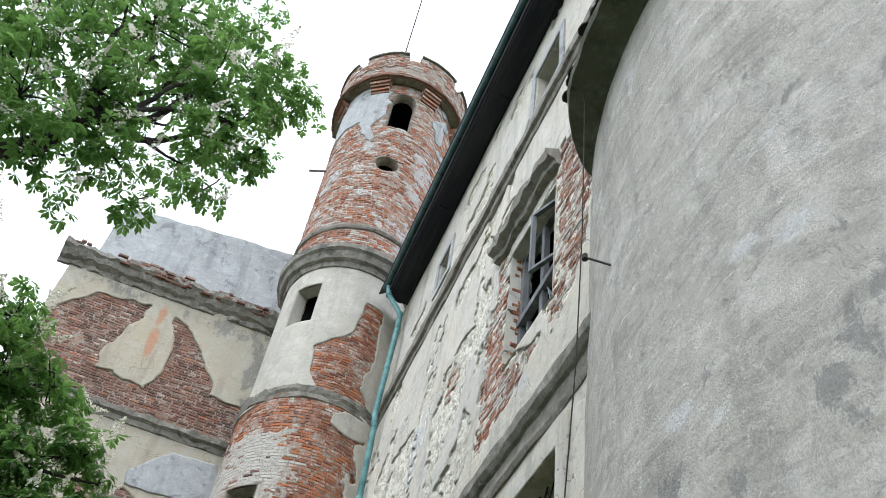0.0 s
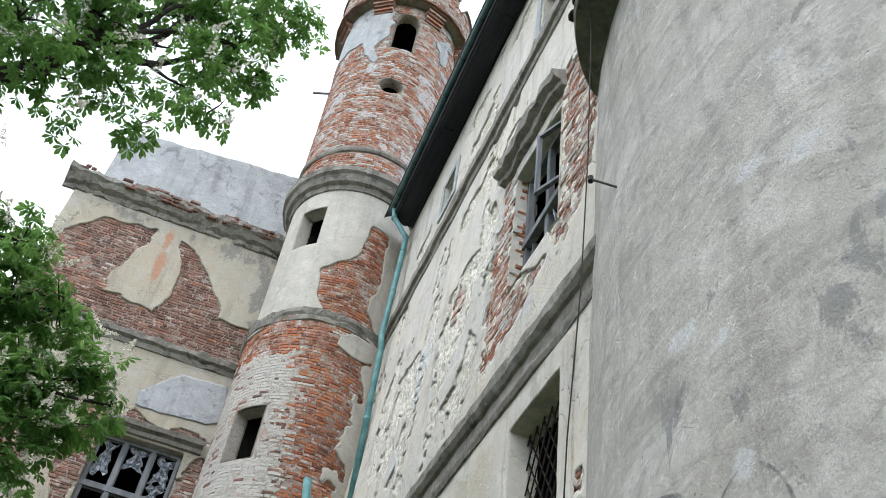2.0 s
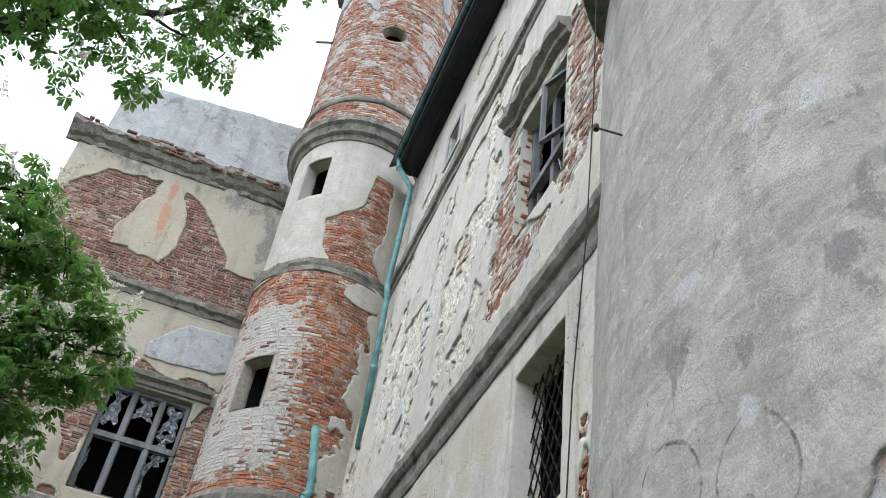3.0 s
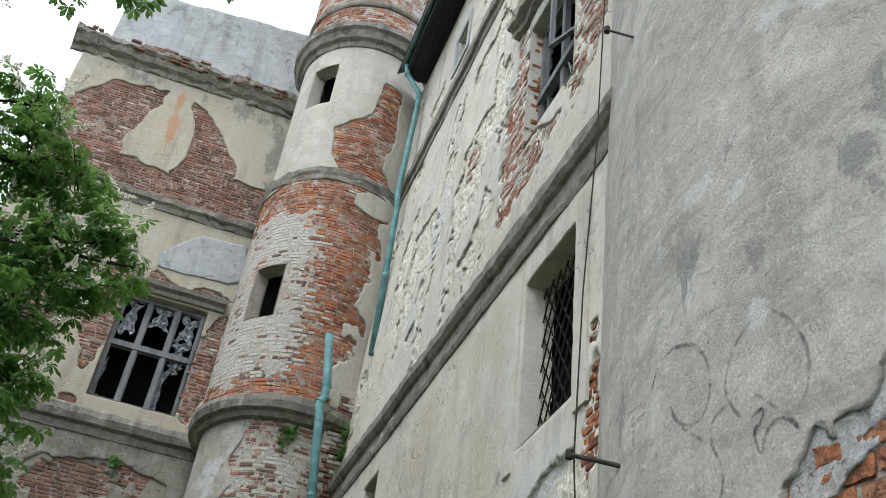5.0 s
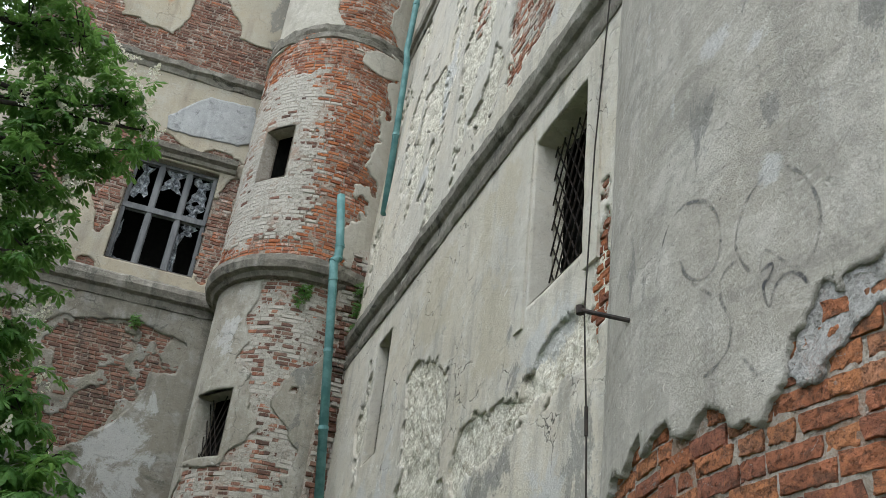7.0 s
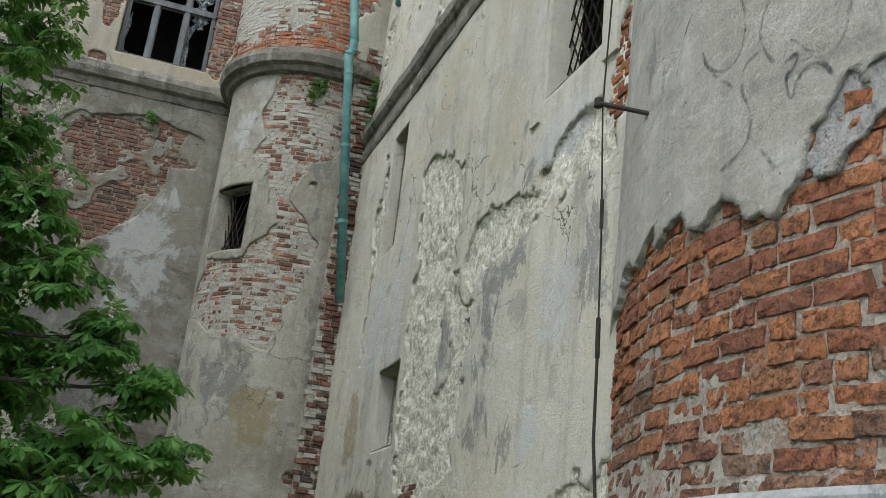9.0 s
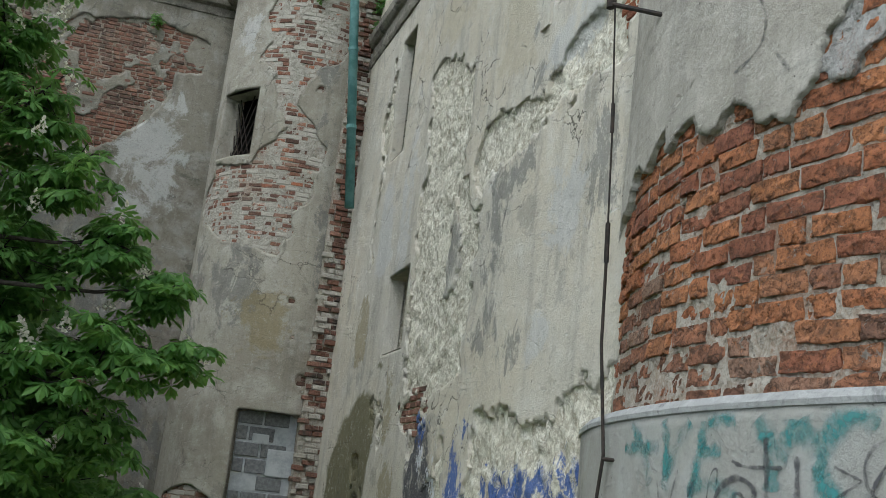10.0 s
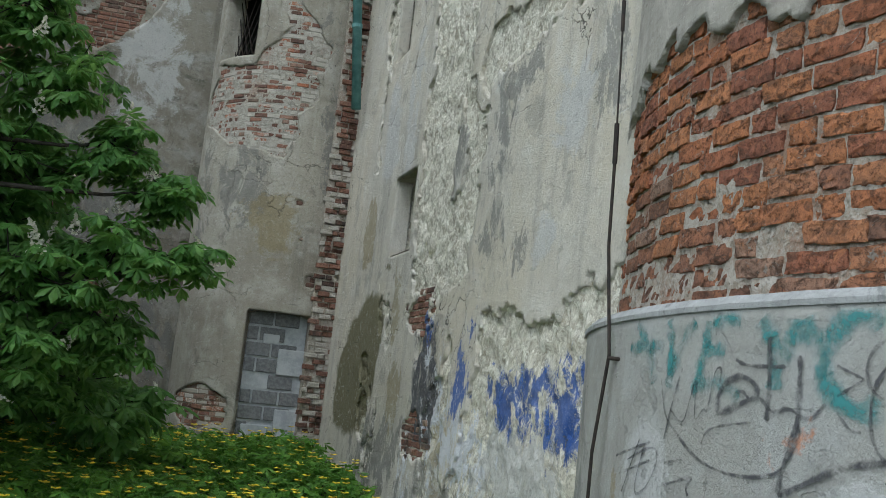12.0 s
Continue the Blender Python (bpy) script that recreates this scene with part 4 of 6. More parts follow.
# the low damp spots are stains that also deepen the painted tree shade
W_FILMS = {"rust": [(-2.13, 18.2, 0.17, 0.8), (-2.08, 17.2, 0.17, 0.8)], "pale": [[(-0.39, 8.15), (-0.03, 8.35), (0.15, 7.63), (0.04, 5.82), (-1.11, 5.51), (-1.2, 6.91)], (-3.6, 11.0, 0.8, 0.8)], "damp": [(-1.6, 4.4, 1.8, 1.6), (-1.0, 2.0, 2.0, 1.2), (-2.5, 6.5, 1.0, 1.5), (0.3, 17.5, 0.3, 1.5), (-3.0, 18.6, 1.5, 0.3), (-0.5, 18.5, 1.0, 0.35)]}
shell("brick_core", on_wing, -4.55, 1.6, -0.4, 19.2, 0.05, 1.0, lambda u, v: rect(u, v, *W_HOLE), -0.002, DRUM_MORTAR, wing, "mortar bedding", 0.014, 7.0, 0.3)
shell("upper_plaster", on_wing, -4.55, 1.4, 15.3, 19.0, 0.036, 1.0, wing_coat, 0.035, WING_PLASTER, wing, "beige plaster with torn edges", 0.008, 2.0, 0.2, films=W_FILMS)
shell("middle_plaster", on_wing, -4.55, 1.4, 10.1, 15.05, 0.036, 1.0, wing_coat, 0.035, WING_PLASTER, wing, "beige plaster with torn edges", 0.008, 2.0, 0.2, films=W_FILMS)
shell("lower_plaster", on_wing, -4.55, 1.4, -0.4, 9.75, 0.045, 1.0, wing_coat, 0.035, WING_LOW, wing, "dirty damp plaster, tree shade darkened into its colour", 0.012, 2.0, 0.2, films=W_FILMS)
shell("second_coat", on_wing, -1.7, 0.6, 13.4, 14.8, 0.036, 1.0, lambda u, v: -patch(u, v, [(-1.36, 13.91), (-0.69, 14.64), (0.28, 14.73), (0.49, 13.9), (0.09, 13.6), (-1.32, 13.63)], 1.0, 130, 0.08, 2.0), 0.06, PARAPET, wing, "whitish cracked plaster coat", 0.008, 2.0, 0.03)
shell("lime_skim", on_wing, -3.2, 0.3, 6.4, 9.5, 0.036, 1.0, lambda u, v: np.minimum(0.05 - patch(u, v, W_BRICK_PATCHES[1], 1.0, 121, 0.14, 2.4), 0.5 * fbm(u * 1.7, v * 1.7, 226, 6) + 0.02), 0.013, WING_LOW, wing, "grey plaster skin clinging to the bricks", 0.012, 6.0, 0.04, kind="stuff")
niche(on_wing, *W_HOLE, 0.3, MORTAR, UNLIT_BLACK, wing)
moulding("cornice", on_wing, -4.85, 0.75, 120, [(18.75, 0.0), (18.77, 0.07), (18.9, 0.1), (18.95, 0.2), (19.1, 0.27), (19.16, 0.34), (19.3, 0.34), (19.42, 0.1), (19.45, -0.3)], MOULDING, wing, "crumbling roof cornice", 10, 0.09)
moulding("string_course", on_wing, -4.75, 0.7, 110, [(14.95, 0.0), (14.97, 0.06), (15.08, 0.09), (15.12, 0.17), (15.24, 0.2), (15.36, 0.04)], MOULDING, wing, "weathered string course", 11, 0.045)
moulding("sill_course", on_wing, -4.75, 0.75, 110, [(9.66, 0.0), (9.68, 0.06), (9.82, 0.08), (9.86, 0.16), (9.98, 0.2), (10.1, 0.18), (10.2, 0.04)], MOULDING, wing, "weathered sill course", 12, 0.02)
moulding("window_hood", on_wing, -1.75, 0.2, 40, [(12.9, 0.0), (12.92, 0.1), (13.0, 0.12), (13.04, 0.22), (13.14, 0.25), (13.22, 0.04)], MOULDING, wing, "moulded window hood", 13, 0.02)
part("side_wall", box_bm((-4.55, 17.26, -0.4), (-4.2, 22.0, 19.2)), WING_PLASTER, wing)
part("back_wall", box_bm((-4.5, 20.2, -0.4), (3.0, 20.5, 19.2)), MORTAR, wing)
part("roof_deck", box_bm((-4.5, 17.3, 19.3), (3.0, 22.0, 19.4)), MORTAR, wing)


def on_parapet(u, v, o=0.0):
    return u + 0 * v, 18.3 - o + 0 * u, v + 0 * u


shell("parapet_face", on_parapet, -4.45, 1.5, 19.0, 23.4, 0.05, 1.0,
      lambda u, v: np.minimum(22.75 + 0.12 * (u + 4) + 0.06 * fbm(u * 2, v * 2, 140) - v, (u + 4.42) - 0.0 * v), 0.0, PARAPET, wing, "tall grey weathered parapet", 0.02, 1.5, 0.35)
brickwork(on_wing, 1.0, -4.7, 0.7, 19.08, 19.44, lambda u, v: fbm(u * 1.3, v * 2, 150) > (v - 19.3) * 0.8, 60, (lambda u, v, r: 2 if r.random() < 0.7 else 4, SINGLE, COURSES), wing, 0.25, 0.085, 0.012, 0.3, 9, wild=0.035)
brickwork(on_wing, 1.0, -4.5, 0.6, 0.4, 18.7, lambda u, v: (wing_bricks(u, v) < 0.07) & (rect(u, v, *W_HOLE) > 0.05) & ~((v > 14.9) & (v < 15.35)) & ~((v > 9.6) & (v < 10.2)), 300,
          (lambda u, v, r: (0 if r.random() < 0.12 else 2) if v > 10 else (2 if r.random() < 0.65 else 4), SINGLE, COURSES), wing, 0.22, 0.076, 0.012, 0.008, 7, pick=lambda u, v: abs(v - 15.5))

big = empty("mullioned_window", "six-light grey timber window with torn plastic sheeting", "window")
u0, u1, v0, v1 = W_HOLE
y = WING + 0.14
for a, b in (((u0 + 0.045, y, v0), (u0 + 0.045, y, v1)), ((u1 - 0.045, y, v0), (u1 - 0.045, y, v1)), ((u0, y, v0 + 0.045), (u1, y, v0 + 0.045)), ((u0, y, v1 - 0.045), (u1, y, v1 - 0.045))):
    part("frame", bar_bm(a, b, 0.09, 0.1), WOOD, big)
part("transom", bar_bm((u0, y - 0.01, v0 + 1.28), (u1, y - 0.01, v0 + 1.28), 0.11, 0.12), WOOD, big)
for k in (1, 2):
    x = u0 + (u1 - u0) * k / 3
    part("mullion", bar_bm((x, y, v0), (x, y, v1), 0.09, 0.1), WOOD, big)
for k in range(3):
    for lo, hi in ((v0 + 0.09, v0 + 1.22), (v0 + 1.34, v1 - 0.09)):
        a, b = u0 + (u1 - u0) * k / 3 + 0.05, u0 + (u1 - u0) * (k + 1) / 3 - 0.05
        for p, q in (((a, lo), (a, hi)), ((b, lo), (b, hi)), ((a, lo), (b, lo)), ((a, hi), (b, hi))):
            part("sash_bar", bar_bm((p[0], y + 0.02, p[1]), (q[0], y + 0.02, q[1]), 0.035, 0.04), WOOD, big)
rng = random.Random(5)
for cx0, cz0, w, h in ((-1.48, 12.4, 0.3, 0.75), (-0.92, 12.55, 0.42, 0.5), (-0.36, 12.45, 0.4, 0.6), (-0.4, 11.95, 0.34, 0.4), (-0.56, 11.0, 0.2, 1.0), (-1.66, 10.9, 0.12, 0.9), (-0.4, 11.55, 0.3, 0.25), (-1.55, 10.5, 0.4, 0.18)):
    bm = bmesh.new()
    grid = {}
    ph = rng.uniform(0, 6)
    for i in range(9):
        for j in range(9):
            s, q = i / 8 - 0.5, j / 8 - 0.5
            edge = 0.25 * math.sin(q * 7 + ph) + 0.2 * math.sin(q * 15 + ph * 2)
            grid[i, j] = bm.verts.new((cx0 + w * s * (0.75 + edge) + 0.15 * w * q, y + 0.035 + 0.03 * math.sin(i * 1.7 + j * 0.6 + ph) + 0.015 * math.sin(j * 2.3), cz0 + h * q * (1 + 0.2 * math.sin(s * 6 + ph))))
    for i in range(8):
        for j in range(8):
            bm.faces.new((grid[i, j], grid[i + 1, j], grid[i + 1, j + 1], grid[i, j + 1]))
    part("plastic_sheet", bm, PLASTIC, big, "torn crumpled translucent plastic")

# ---- round stair tower ----
tower = empty("round_tower", "slender round stair tower of red brick with flaking plaster", "tower")
T_HOLES = [(210.0, 235.3, 17.56, 18.84), (212.5, 237.0, 11.75, 12.95), (197.0, 231.8, 6.56, 7.7), (249.8, 291.0, 0.5, 2.62)]


def tower_open(u, v):
    d = rect(u, v, *T_HOLES[0], M_TOWER)
    for h in T_HOLES[1:]:
        d = np.minimum(d, rect(u, v, *h, M_TOWER))
    arch = np.minimum(rect(u, v, 249.8, 274.6, 25.65, 27.2, M_TOWER), np.sqrt(((u - 262.2) * 0.029) ** 2 + (v - 27.2) ** 2) - 0.36)
    eye = np.sqrt(((u - 262) * 0.029) ** 2 + (v - 23.8) ** 2) - 0.33
    return np.minimum(d, np.minimum(arch, eye))


T_LIME = [(170, 14.5), (247, 14.2), (257, 13.2), (252, 12.7), (262, 11.2), (255, 10.5), (212, 10.3), (170, 10.6)]
T_BARE_PATCHES = [
    [(280, 18.47), (296, 18.4), (298, 16.97), (292.7, 15.96), (311, 15.4), (274, 15.3), (257, 15.4), (247.1, 15.9), (244.7, 16.75), (273.5, 17.34)],
    [(236.8, 9.8), (232.2, 9.1), (233.9, 8.57), (224.0, 8.24), (237.1, 7.94), (245.0, 7.34), (253.4, 7.04), (243.9, 6.7), (232.6, 6.48), (199.5, 6.47), (190, 5.9),
     (193.3, 5.54), (235.7, 5.05), (260.2, 4.92), (264.8, 5.46), (272.1, 5.88), (279.1, 6.76), (267.5, 7.28), (259.2, 7.51), (269.6, 8.12), (284.6, 8.42), (296, 9.8)]]
T_BARE = [(272, 4.3, 4, 0.08), (276, 3.75, 4, 0.07), (283, 3.15, 5, 0.1), (225, 1.1, 24, 0.3), (272, 7.75, 3, 0.08)]


def tower_bare(u, v):
    d = 9.0 + 0 * u
    for k, b in enumerate(T_BARE):
        d = np.minimum(d, blob(u, v, *b, M_TOWER, 160 + k, 0.14, 2.2))
    for k, b in enumerate(T_BARE_PATCHES):
        d = np.minimum(d, patch(u, v, b, M_TOWER, 175 + k, (0.1, 0.16)[k], 3.0))
    return d


T_LEFT = [(308, 12.3, 13, 2.0, 0.5), (288, 14.85, 13, 0.3, 0.2), (312, 14.6, 12, 1.0, 0.3), (300, 10.9, 16, 0.8, 0.35), (200, 15.3, 16, 0.2, 0.2), (310, 26.5, 7, 0.9, 0.4)]
T_LEFT_PATCH = [(165, 25.5), (188, 25.9), (222, 26.0), (229, 25.3), (240, 24.7), (245, 25.0), (237, 25.6), (247, 26.3), (246, 27.5), (238, 28.1), (165, 28.1)]


def tower_left(u, v):
    d = patch(u, v, T_LEFT_PATCH, M_TOWER, 189, 0.12, 2.6)
    for k, b in enumerate(T_LEFT):
        d = np.minimum(d, blob(u, v, *b[:4], M_TOWER, 190 + k, b[4], 1.9))
    return d


for v0, v1 in ((-0.3, 9.9), (9.9, 15.25), (15.25, 19.7), (19.7, 28.1)):
    shell("drum_core", on_tower, 150, 360, v0, v1 - 0.002, 0.045, M_TOWER, tower_open, -0.002, DRUM_MORTAR, tower, "mortar bedding of the drum", 0.016, 7.0, 0.3)
shell("lower_plaster", on_tower, 165, 345, -0.3, 9.75, 0.034, M_TOWER, lambda u, v: np.minimum(tower_open(u, v), tower_bare(u, v)), 0.028, LOW_PLASTER, tower, "stained grey plaster", 0.01, 2.0, 0.2, films={"damp": [(275, 8.5, 14, 1.5), (235, 4.5, 20, 0.8), (290, 5.5, 10, 1.5), (200, 4.0, 14, 1.5)], "pale": [(215, 8.6, 14, 0.6)], "ochre": [(255, 4.0, 25, 0.8)]})
shell("lime_skim", on_tower, 165, 275, 10.2, 15.0, 0.03, M_TOWER, lambda u, v: np.minimum(tower_open(u, v), -patch(u, v, T_LIME, M_TOWER, 216, 0.45, 3.2)), 0.006, SKIM, tower, "thin smeared lime over the bricks", 0.014, 6.0, 0.04, kind="stuff")
shell("lime_skim", on_tower, 180, 300, 4.8, 9.75, 0.03, M_TOWER, lambda u, v: np.minimum(tower_open(u, v), 0.02 - patch(u, v, T_BARE_PATCHES[1], M_TOWER, 176, 0.16, 3.0) + 0.1 * fbm(u * M_TOWER * 2.6, v * 2.6, 219) + 0.05), 0.005, SKIM, tower, "thin smeared lime over the bricks", 0.016, 7.0, 0.04, kind="stuff")
shell("lime_skim", on_tower, 172, 335, 20.2, 27.9, 0.03, M_TOWER, lambda u, v: np.minimum(tower_open(u, v), 0.4 * fbm(u * M_TOWER * 1.7, v * 1.7, 223, 6) - 0.17 + 0.16 * np.exp(-((u - 302) / 12) ** 2) + 0.1 * np.exp(-((u - 215) / 16) ** 2 - ((v - 22.6) / 1.2) ** 2)), 0.009, SCREED, tower, "thin white lime left on the bricks", 0.016, 8.0, 0.04, kind="stuff")
shell("middle_plaster", on_tower, 165, 345, 15.55, 19.55, 0.034, M_TOWER, lambda u, v: np.minimum(tower_open(u, v), tower_bare(u, v)), 0.028, TOWER_PLASTER, tower, "smooth pale beige plaster", 0.004, 2.0, 0.2)
shell("plaster_patch", on_tower, 165, 345, 10.15, 15.2, 0.034, M_TOWER, lambda u, v: np.minimum(tower_open(u, v), -tower_left(u, v)), 0.03, TOWER_PLASTER, tower, "last patches of plaster", 0.008, 2.0, 0.045, kind="stuff")
shell("plaster_patch", on_tower, 165, 345, 20.1, 28.0, 0.034, M_TOWER, lambda u, v: np.minimum(tower_open(u, v), -tower_left(u, v)), 0.03, PARAPET, tower, "last patches of grey plaster", 0.008, 2.0, 0.045, kind="stuff")
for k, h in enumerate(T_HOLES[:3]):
    niche(on_tower, *h, 0.26, (TOWER_PLASTER, MORTAR, LOW_PLASTER)[k], UNLIT_BLACK, tower)
niche(on_tower, 248.6, 275.8, 25.6, 27.6, 0.25, DRUM_MORTAR, UNLIT_BLACK, tower)
niche(on_tower, 247.5, 276.5, 23.4, 24.2, 0.2, DRUM_MORTAR, UNLIT_BLACK, tower)


def ring_of(r):
    def surf(u, v, o=0.0):
        a = np.radians(u)
        return TOWER[0] + (r + o) * np.cos(a), TOWER[1] + (r + o) * np.sin(a), v + 0 * u
    return surf


moulding("cornice", ring_of(1.40), 150, 360, 120, [(9.7, 0.0), (9.72, 0.12), (9.8, 0.17), (9.83, 0.26), (9.95, 0.3), (10.06, 0.29), (10.16, 0.14)], MOULDING, tower, "rounded stone cornice", 21, 0.02, M_TOWER)
moulding("cornice", ring_of(1.47), 150, 360, 120, [(15.12, 0.05), (15.14, 0.12), (15.24, 0.15), (15.28, 0.1), (15.34, 0.13), (15.44, 0.15), (15.54, 0.02)], MOULDING, tower, "worn flat cornice", 22, 0.04, M_TOWER)
moulding("cornice", ring_of(1.47), 150, 360, 120, [(19.4, 0.0), (19.42, 0.07), (19.56, 0.1), (19.6, 0.19), (19.78, 0.25), (19.84, 0.32), (20.0, 0.33), (20.1, 0.14)], MOULDING, tower, "deep blackened cornice", 23, 0.03, M_TOWER)
moulding("astragal", ring_of(1.61), 150, 360, 120, [(20.78, 0.0), (20.8, 0.05), (20.86, 0.075), (20.94, 0.07), (20.98, 0.0)], MOULDING, tower, "thin plaster ring", 24, 0.02, M_TOWER)


def tower_show(u, v):
    up = (tower_open(u, v) > 0.05) & ~((v > 9.72) & (v < 10.12)) & ~((v > 19.45) & (v < 20.06))
    coat = np.where(v < 9.8, tower_bare(u, v) < 0.05, np.where((v > 15.5) & (v < 19.6), tower_bare(u, v) < 0.05, tower_left(u, v) > -0.08))
    return up & coat & (u > 172) & (u < 340)


def tower_brick_kind(u, v, r):
    if v < 9.8:
        return 0 if r.random() < 0.16 else (2 if r.random() < 0.55 else 3)
    if v < 14.2:
        if float(patch(np.array(u), np.array(v), T_LIME, M_TOWER, 215, 0.3, 2.5)) < r.uniform(-0.1, 0.1):
            return 3 if r.random() < 0.88 else 2
        return 1 if r.random() < 0.6 else 0
    if v < 19:
        return 1 if r.random() < 0.5 else 0
    return 0 if r.random() < 0.55 else (1 if r.random() < 0.6 else 3)


# crown: corbels, ring wall and merlons
crown = part("crown_core", tube_bm([(TOWER[0], TOWER[1], 28.1), (TOWER[0], TOWER[1], 28.14)], 2.0, 64), MORTAR, tower, "underside of the battlement")
for k in range(7):
    u = 184.5 + 51 * k
    a = radians(u)
    m = Matrix.Translation((TOWER[0], TOWER[1], 0)) @ Matrix.Rotation(a, 4, "Z")
    for j in range(5):
        z = 27.5 + 0.12 * j
        part("corbel", box_bm((1.5, -0.27 - 0.01 * j, z), (1.74 + 0.055 * j, 0.27 + 0.01 * j, z + 0.105), 0.012, m), COURSES[0 if j % 2 else 2], tower, "stepped brick corbel")
battlement = empty("tower_battlement", "crenellated brick crown of the tower", "battlement")
C_NOTCH = [212.5 + 49 * k for k in range(-2, 5)]


def crown_keep(u, v):
    d = 29.45 - v
    for c in C_NOTCH:
        d = np.minimum(d, np.maximum((np.abs(u - c) - 5.0) * 0.0358, 29.12 - v))
    return d


shell("wall", ring_of(2.0), 100, 400, 28.05, 29.5, 0.05, 0.035, crown_keep, 0.0, DRUM_MORTAR, battlement, "mortar of the battlement", 0.01, 3.0, 0.28)
moulding("string_course", ring_of(2.03), 150, 380, 120, [(28.02, -0.04), (28.03, 0.03), (28.1, 0.04), (28.14, 0.01)], BRICK[False]["dull"], battlement, "projecting brick band", 26, 0.04, 0.035)
moulding("coping", ring_of(2.03), 217.8, 256, 24, [(29.44, -0.2), (29.45, 0.05), (29.52, 0.05), (29.53, -0.2)], MOULDING, battlement, "thin dark coping", 27, 0.01, 0.035)
moulding("coping", ring_of(2.03), 267, 305, 24, [(29.44, -0.2), (29.45, 0.05), (29.52, 0.05), (29.53, -0.2)], MOULDING, battlement, "thin dark coping", 28, 0.01, 0.035)
moulding("coping", ring_of(2.03), 170, 207.5, 24, [(29.44, -0.2), (29.45, 0.05), (29.52, 0.05), (29.53, -0.2)], MOULDING, battlement, "thin dark coping", 29, 0.01, 0.035)
moulding("coping", ring_of(2.03), 315, 353, 24, [(29.44, -0.2), (29.45, 0.05), (29.52, 0.05), (29.53, -0.2)], MOULDING, battlement, "thin dark coping", 30, 0.01, 0.035)
brickwork(ring_of(2.0), 0.035, 160, 365, 28.2, 29.4, lambda u, v: (crown_keep(u, v) > 0.04) & (fbm(u * 0.06, v * 2, 33) < 0.35), 200, (lambda u, v, r: 0 if r.random() < 0.7 else 3, SINGLE, COURSES), battlement, 0.215, 0.076, 0.012, 0.022, 12)
brickwork(on_tower, M_TOWER, 172, 342, 0.7, 28.0, tower_show, 300, (tower_brick_kind, SINGLE, COURSES), tower, 0.215, 0.076, 0.01, 0.006, 8, pick=lambda u, v: abs(v - 12.2), wild=0.004)
antenna = empty("mast", "thin metal mast on the tower top", "mast")
part("pole", tube_bm([(1.32, 15.6, 28.6), (1.34, 15.55, 37.5)], 0.022, 8), IRON, antenna)
spout = empty("iron_spout", "short grey pipe sticking out of the tower", "pipe")
part("tube", tube_bm([(0.5, 16.15, 24.72), (-0.2, 16.0, 24.1)], 0.035, 8), WOOD, spout)
lat = empty("window_lattice", "rusty crossed bars in the lower tower window", "grille")
for s in (1, -1):
    for k in range(5):
        a, b = (200 + 5.5 * k, 6.65), (200 + 5.5 * k + s * 20, 7.68)
        pa, pb = (tuple(float(c) for c in on_tower(np.array(p), np.array(q), -0.2)) for p, q in (a, b))
        part("bar", bar_bm(pa, pb, 0.014), IRON, lat)

# ---- walled-up door in the tower's foot ----
door = empty("blocked_door", "doorway walled up with grey cinder blocks", "door")
rng = random.Random(9)
d0, d1 = Vector(on_tower(np.array(249.8), np.array(0.0), -0.12)), Vector(on_tower(np.array(291.0), np.array(0.0), -0.12))
dx = (d1 - d0)
width = dx.length
dm = Matrix.Translation(d0) @ Matrix.Rotation(math.atan2(dx.y, dx.x), 4, "Z")
part("mortar_bed", box_bm((-0.05, 0.03, 0.4), (width + 0.05, 0.3, 2.75), 0, dm), BLOCK_MORTAR, door, "smeared pale mortar")
z = 0.55
row = 0
while z < 2.55:
    x = -0.2 if row % 2 else 0.0
    while x < width - 0.05:
        a, b = max(0.015, x), min(width - 0.015, x + 0.37)
        if b - a > 0.1 and rng.random() < 0.72:
            part("cinder_block", box_bm((a, 0.008 + rng.uniform(-0.008, 0.006), z), (b, 0.1, z + 0.2), 0.014, dm), BLOCK, door)
        x += 0.4
    z += 0.235
    row += 1
for a, b, c, d in ((0.08, 0.55, 0.6, 0.95), (0.5, 0.9, 1.7, 2.1), (0.55, 1.0, 0.7, 1.2), (0.25, 0.5, 2.15, 2.3)):
    part("whitewash", box_bm((a, -0.004, c), (b, 0.06, d), 0.02, dm), BLOCK_MORTAR, door, "whitewashed area")
reveal = bmesh.new()
for u in (249.8, 291.0):
    p = [reveal.verts.new(Vector(on_tower(np.array(u), np.array(v), o))) for v, o in ((0.2, 0.02), (2.62, 0.02), (2.62, -0.35), (0.2, -0.35))]
    reveal.faces.new(p)
pts = [(249.8 + 41.2 * k / 10, 2.58 + 0.1 * math.sin(math.pi * k / 10)) for k in range(11)]
a = [reveal.verts.new(Vector(on_tower(np.array(u), np.array(v), 0.02))) for u, v in pts]
b = [reveal.verts.new(Vector(on_tower(np.array(u), np.array(v), -0.35))) for u, v in pts]
for k in range(10):
    reveal.faces.new((a[k], a[k + 1], b[k + 1], b[k]))
part("door_reveal", reveal, MORTAR, door, "brick door jambs and lintel")

# ---- brick pier between tower and facade ----
pier = empty("brick_pier", "narrow strip of rough toothed brickwork in the corner", "pier")


def on_pier(u, v, o=0.0):
    return u + 0.01 * (v - 5) + 0 * v, 14.85 - o + 0 * u + 0 * v, v + 0 * u


part("core", box_bm((2.32, 14.87, -0.2), (3.3, 16.4, 10.6)), MORTAR, pier)
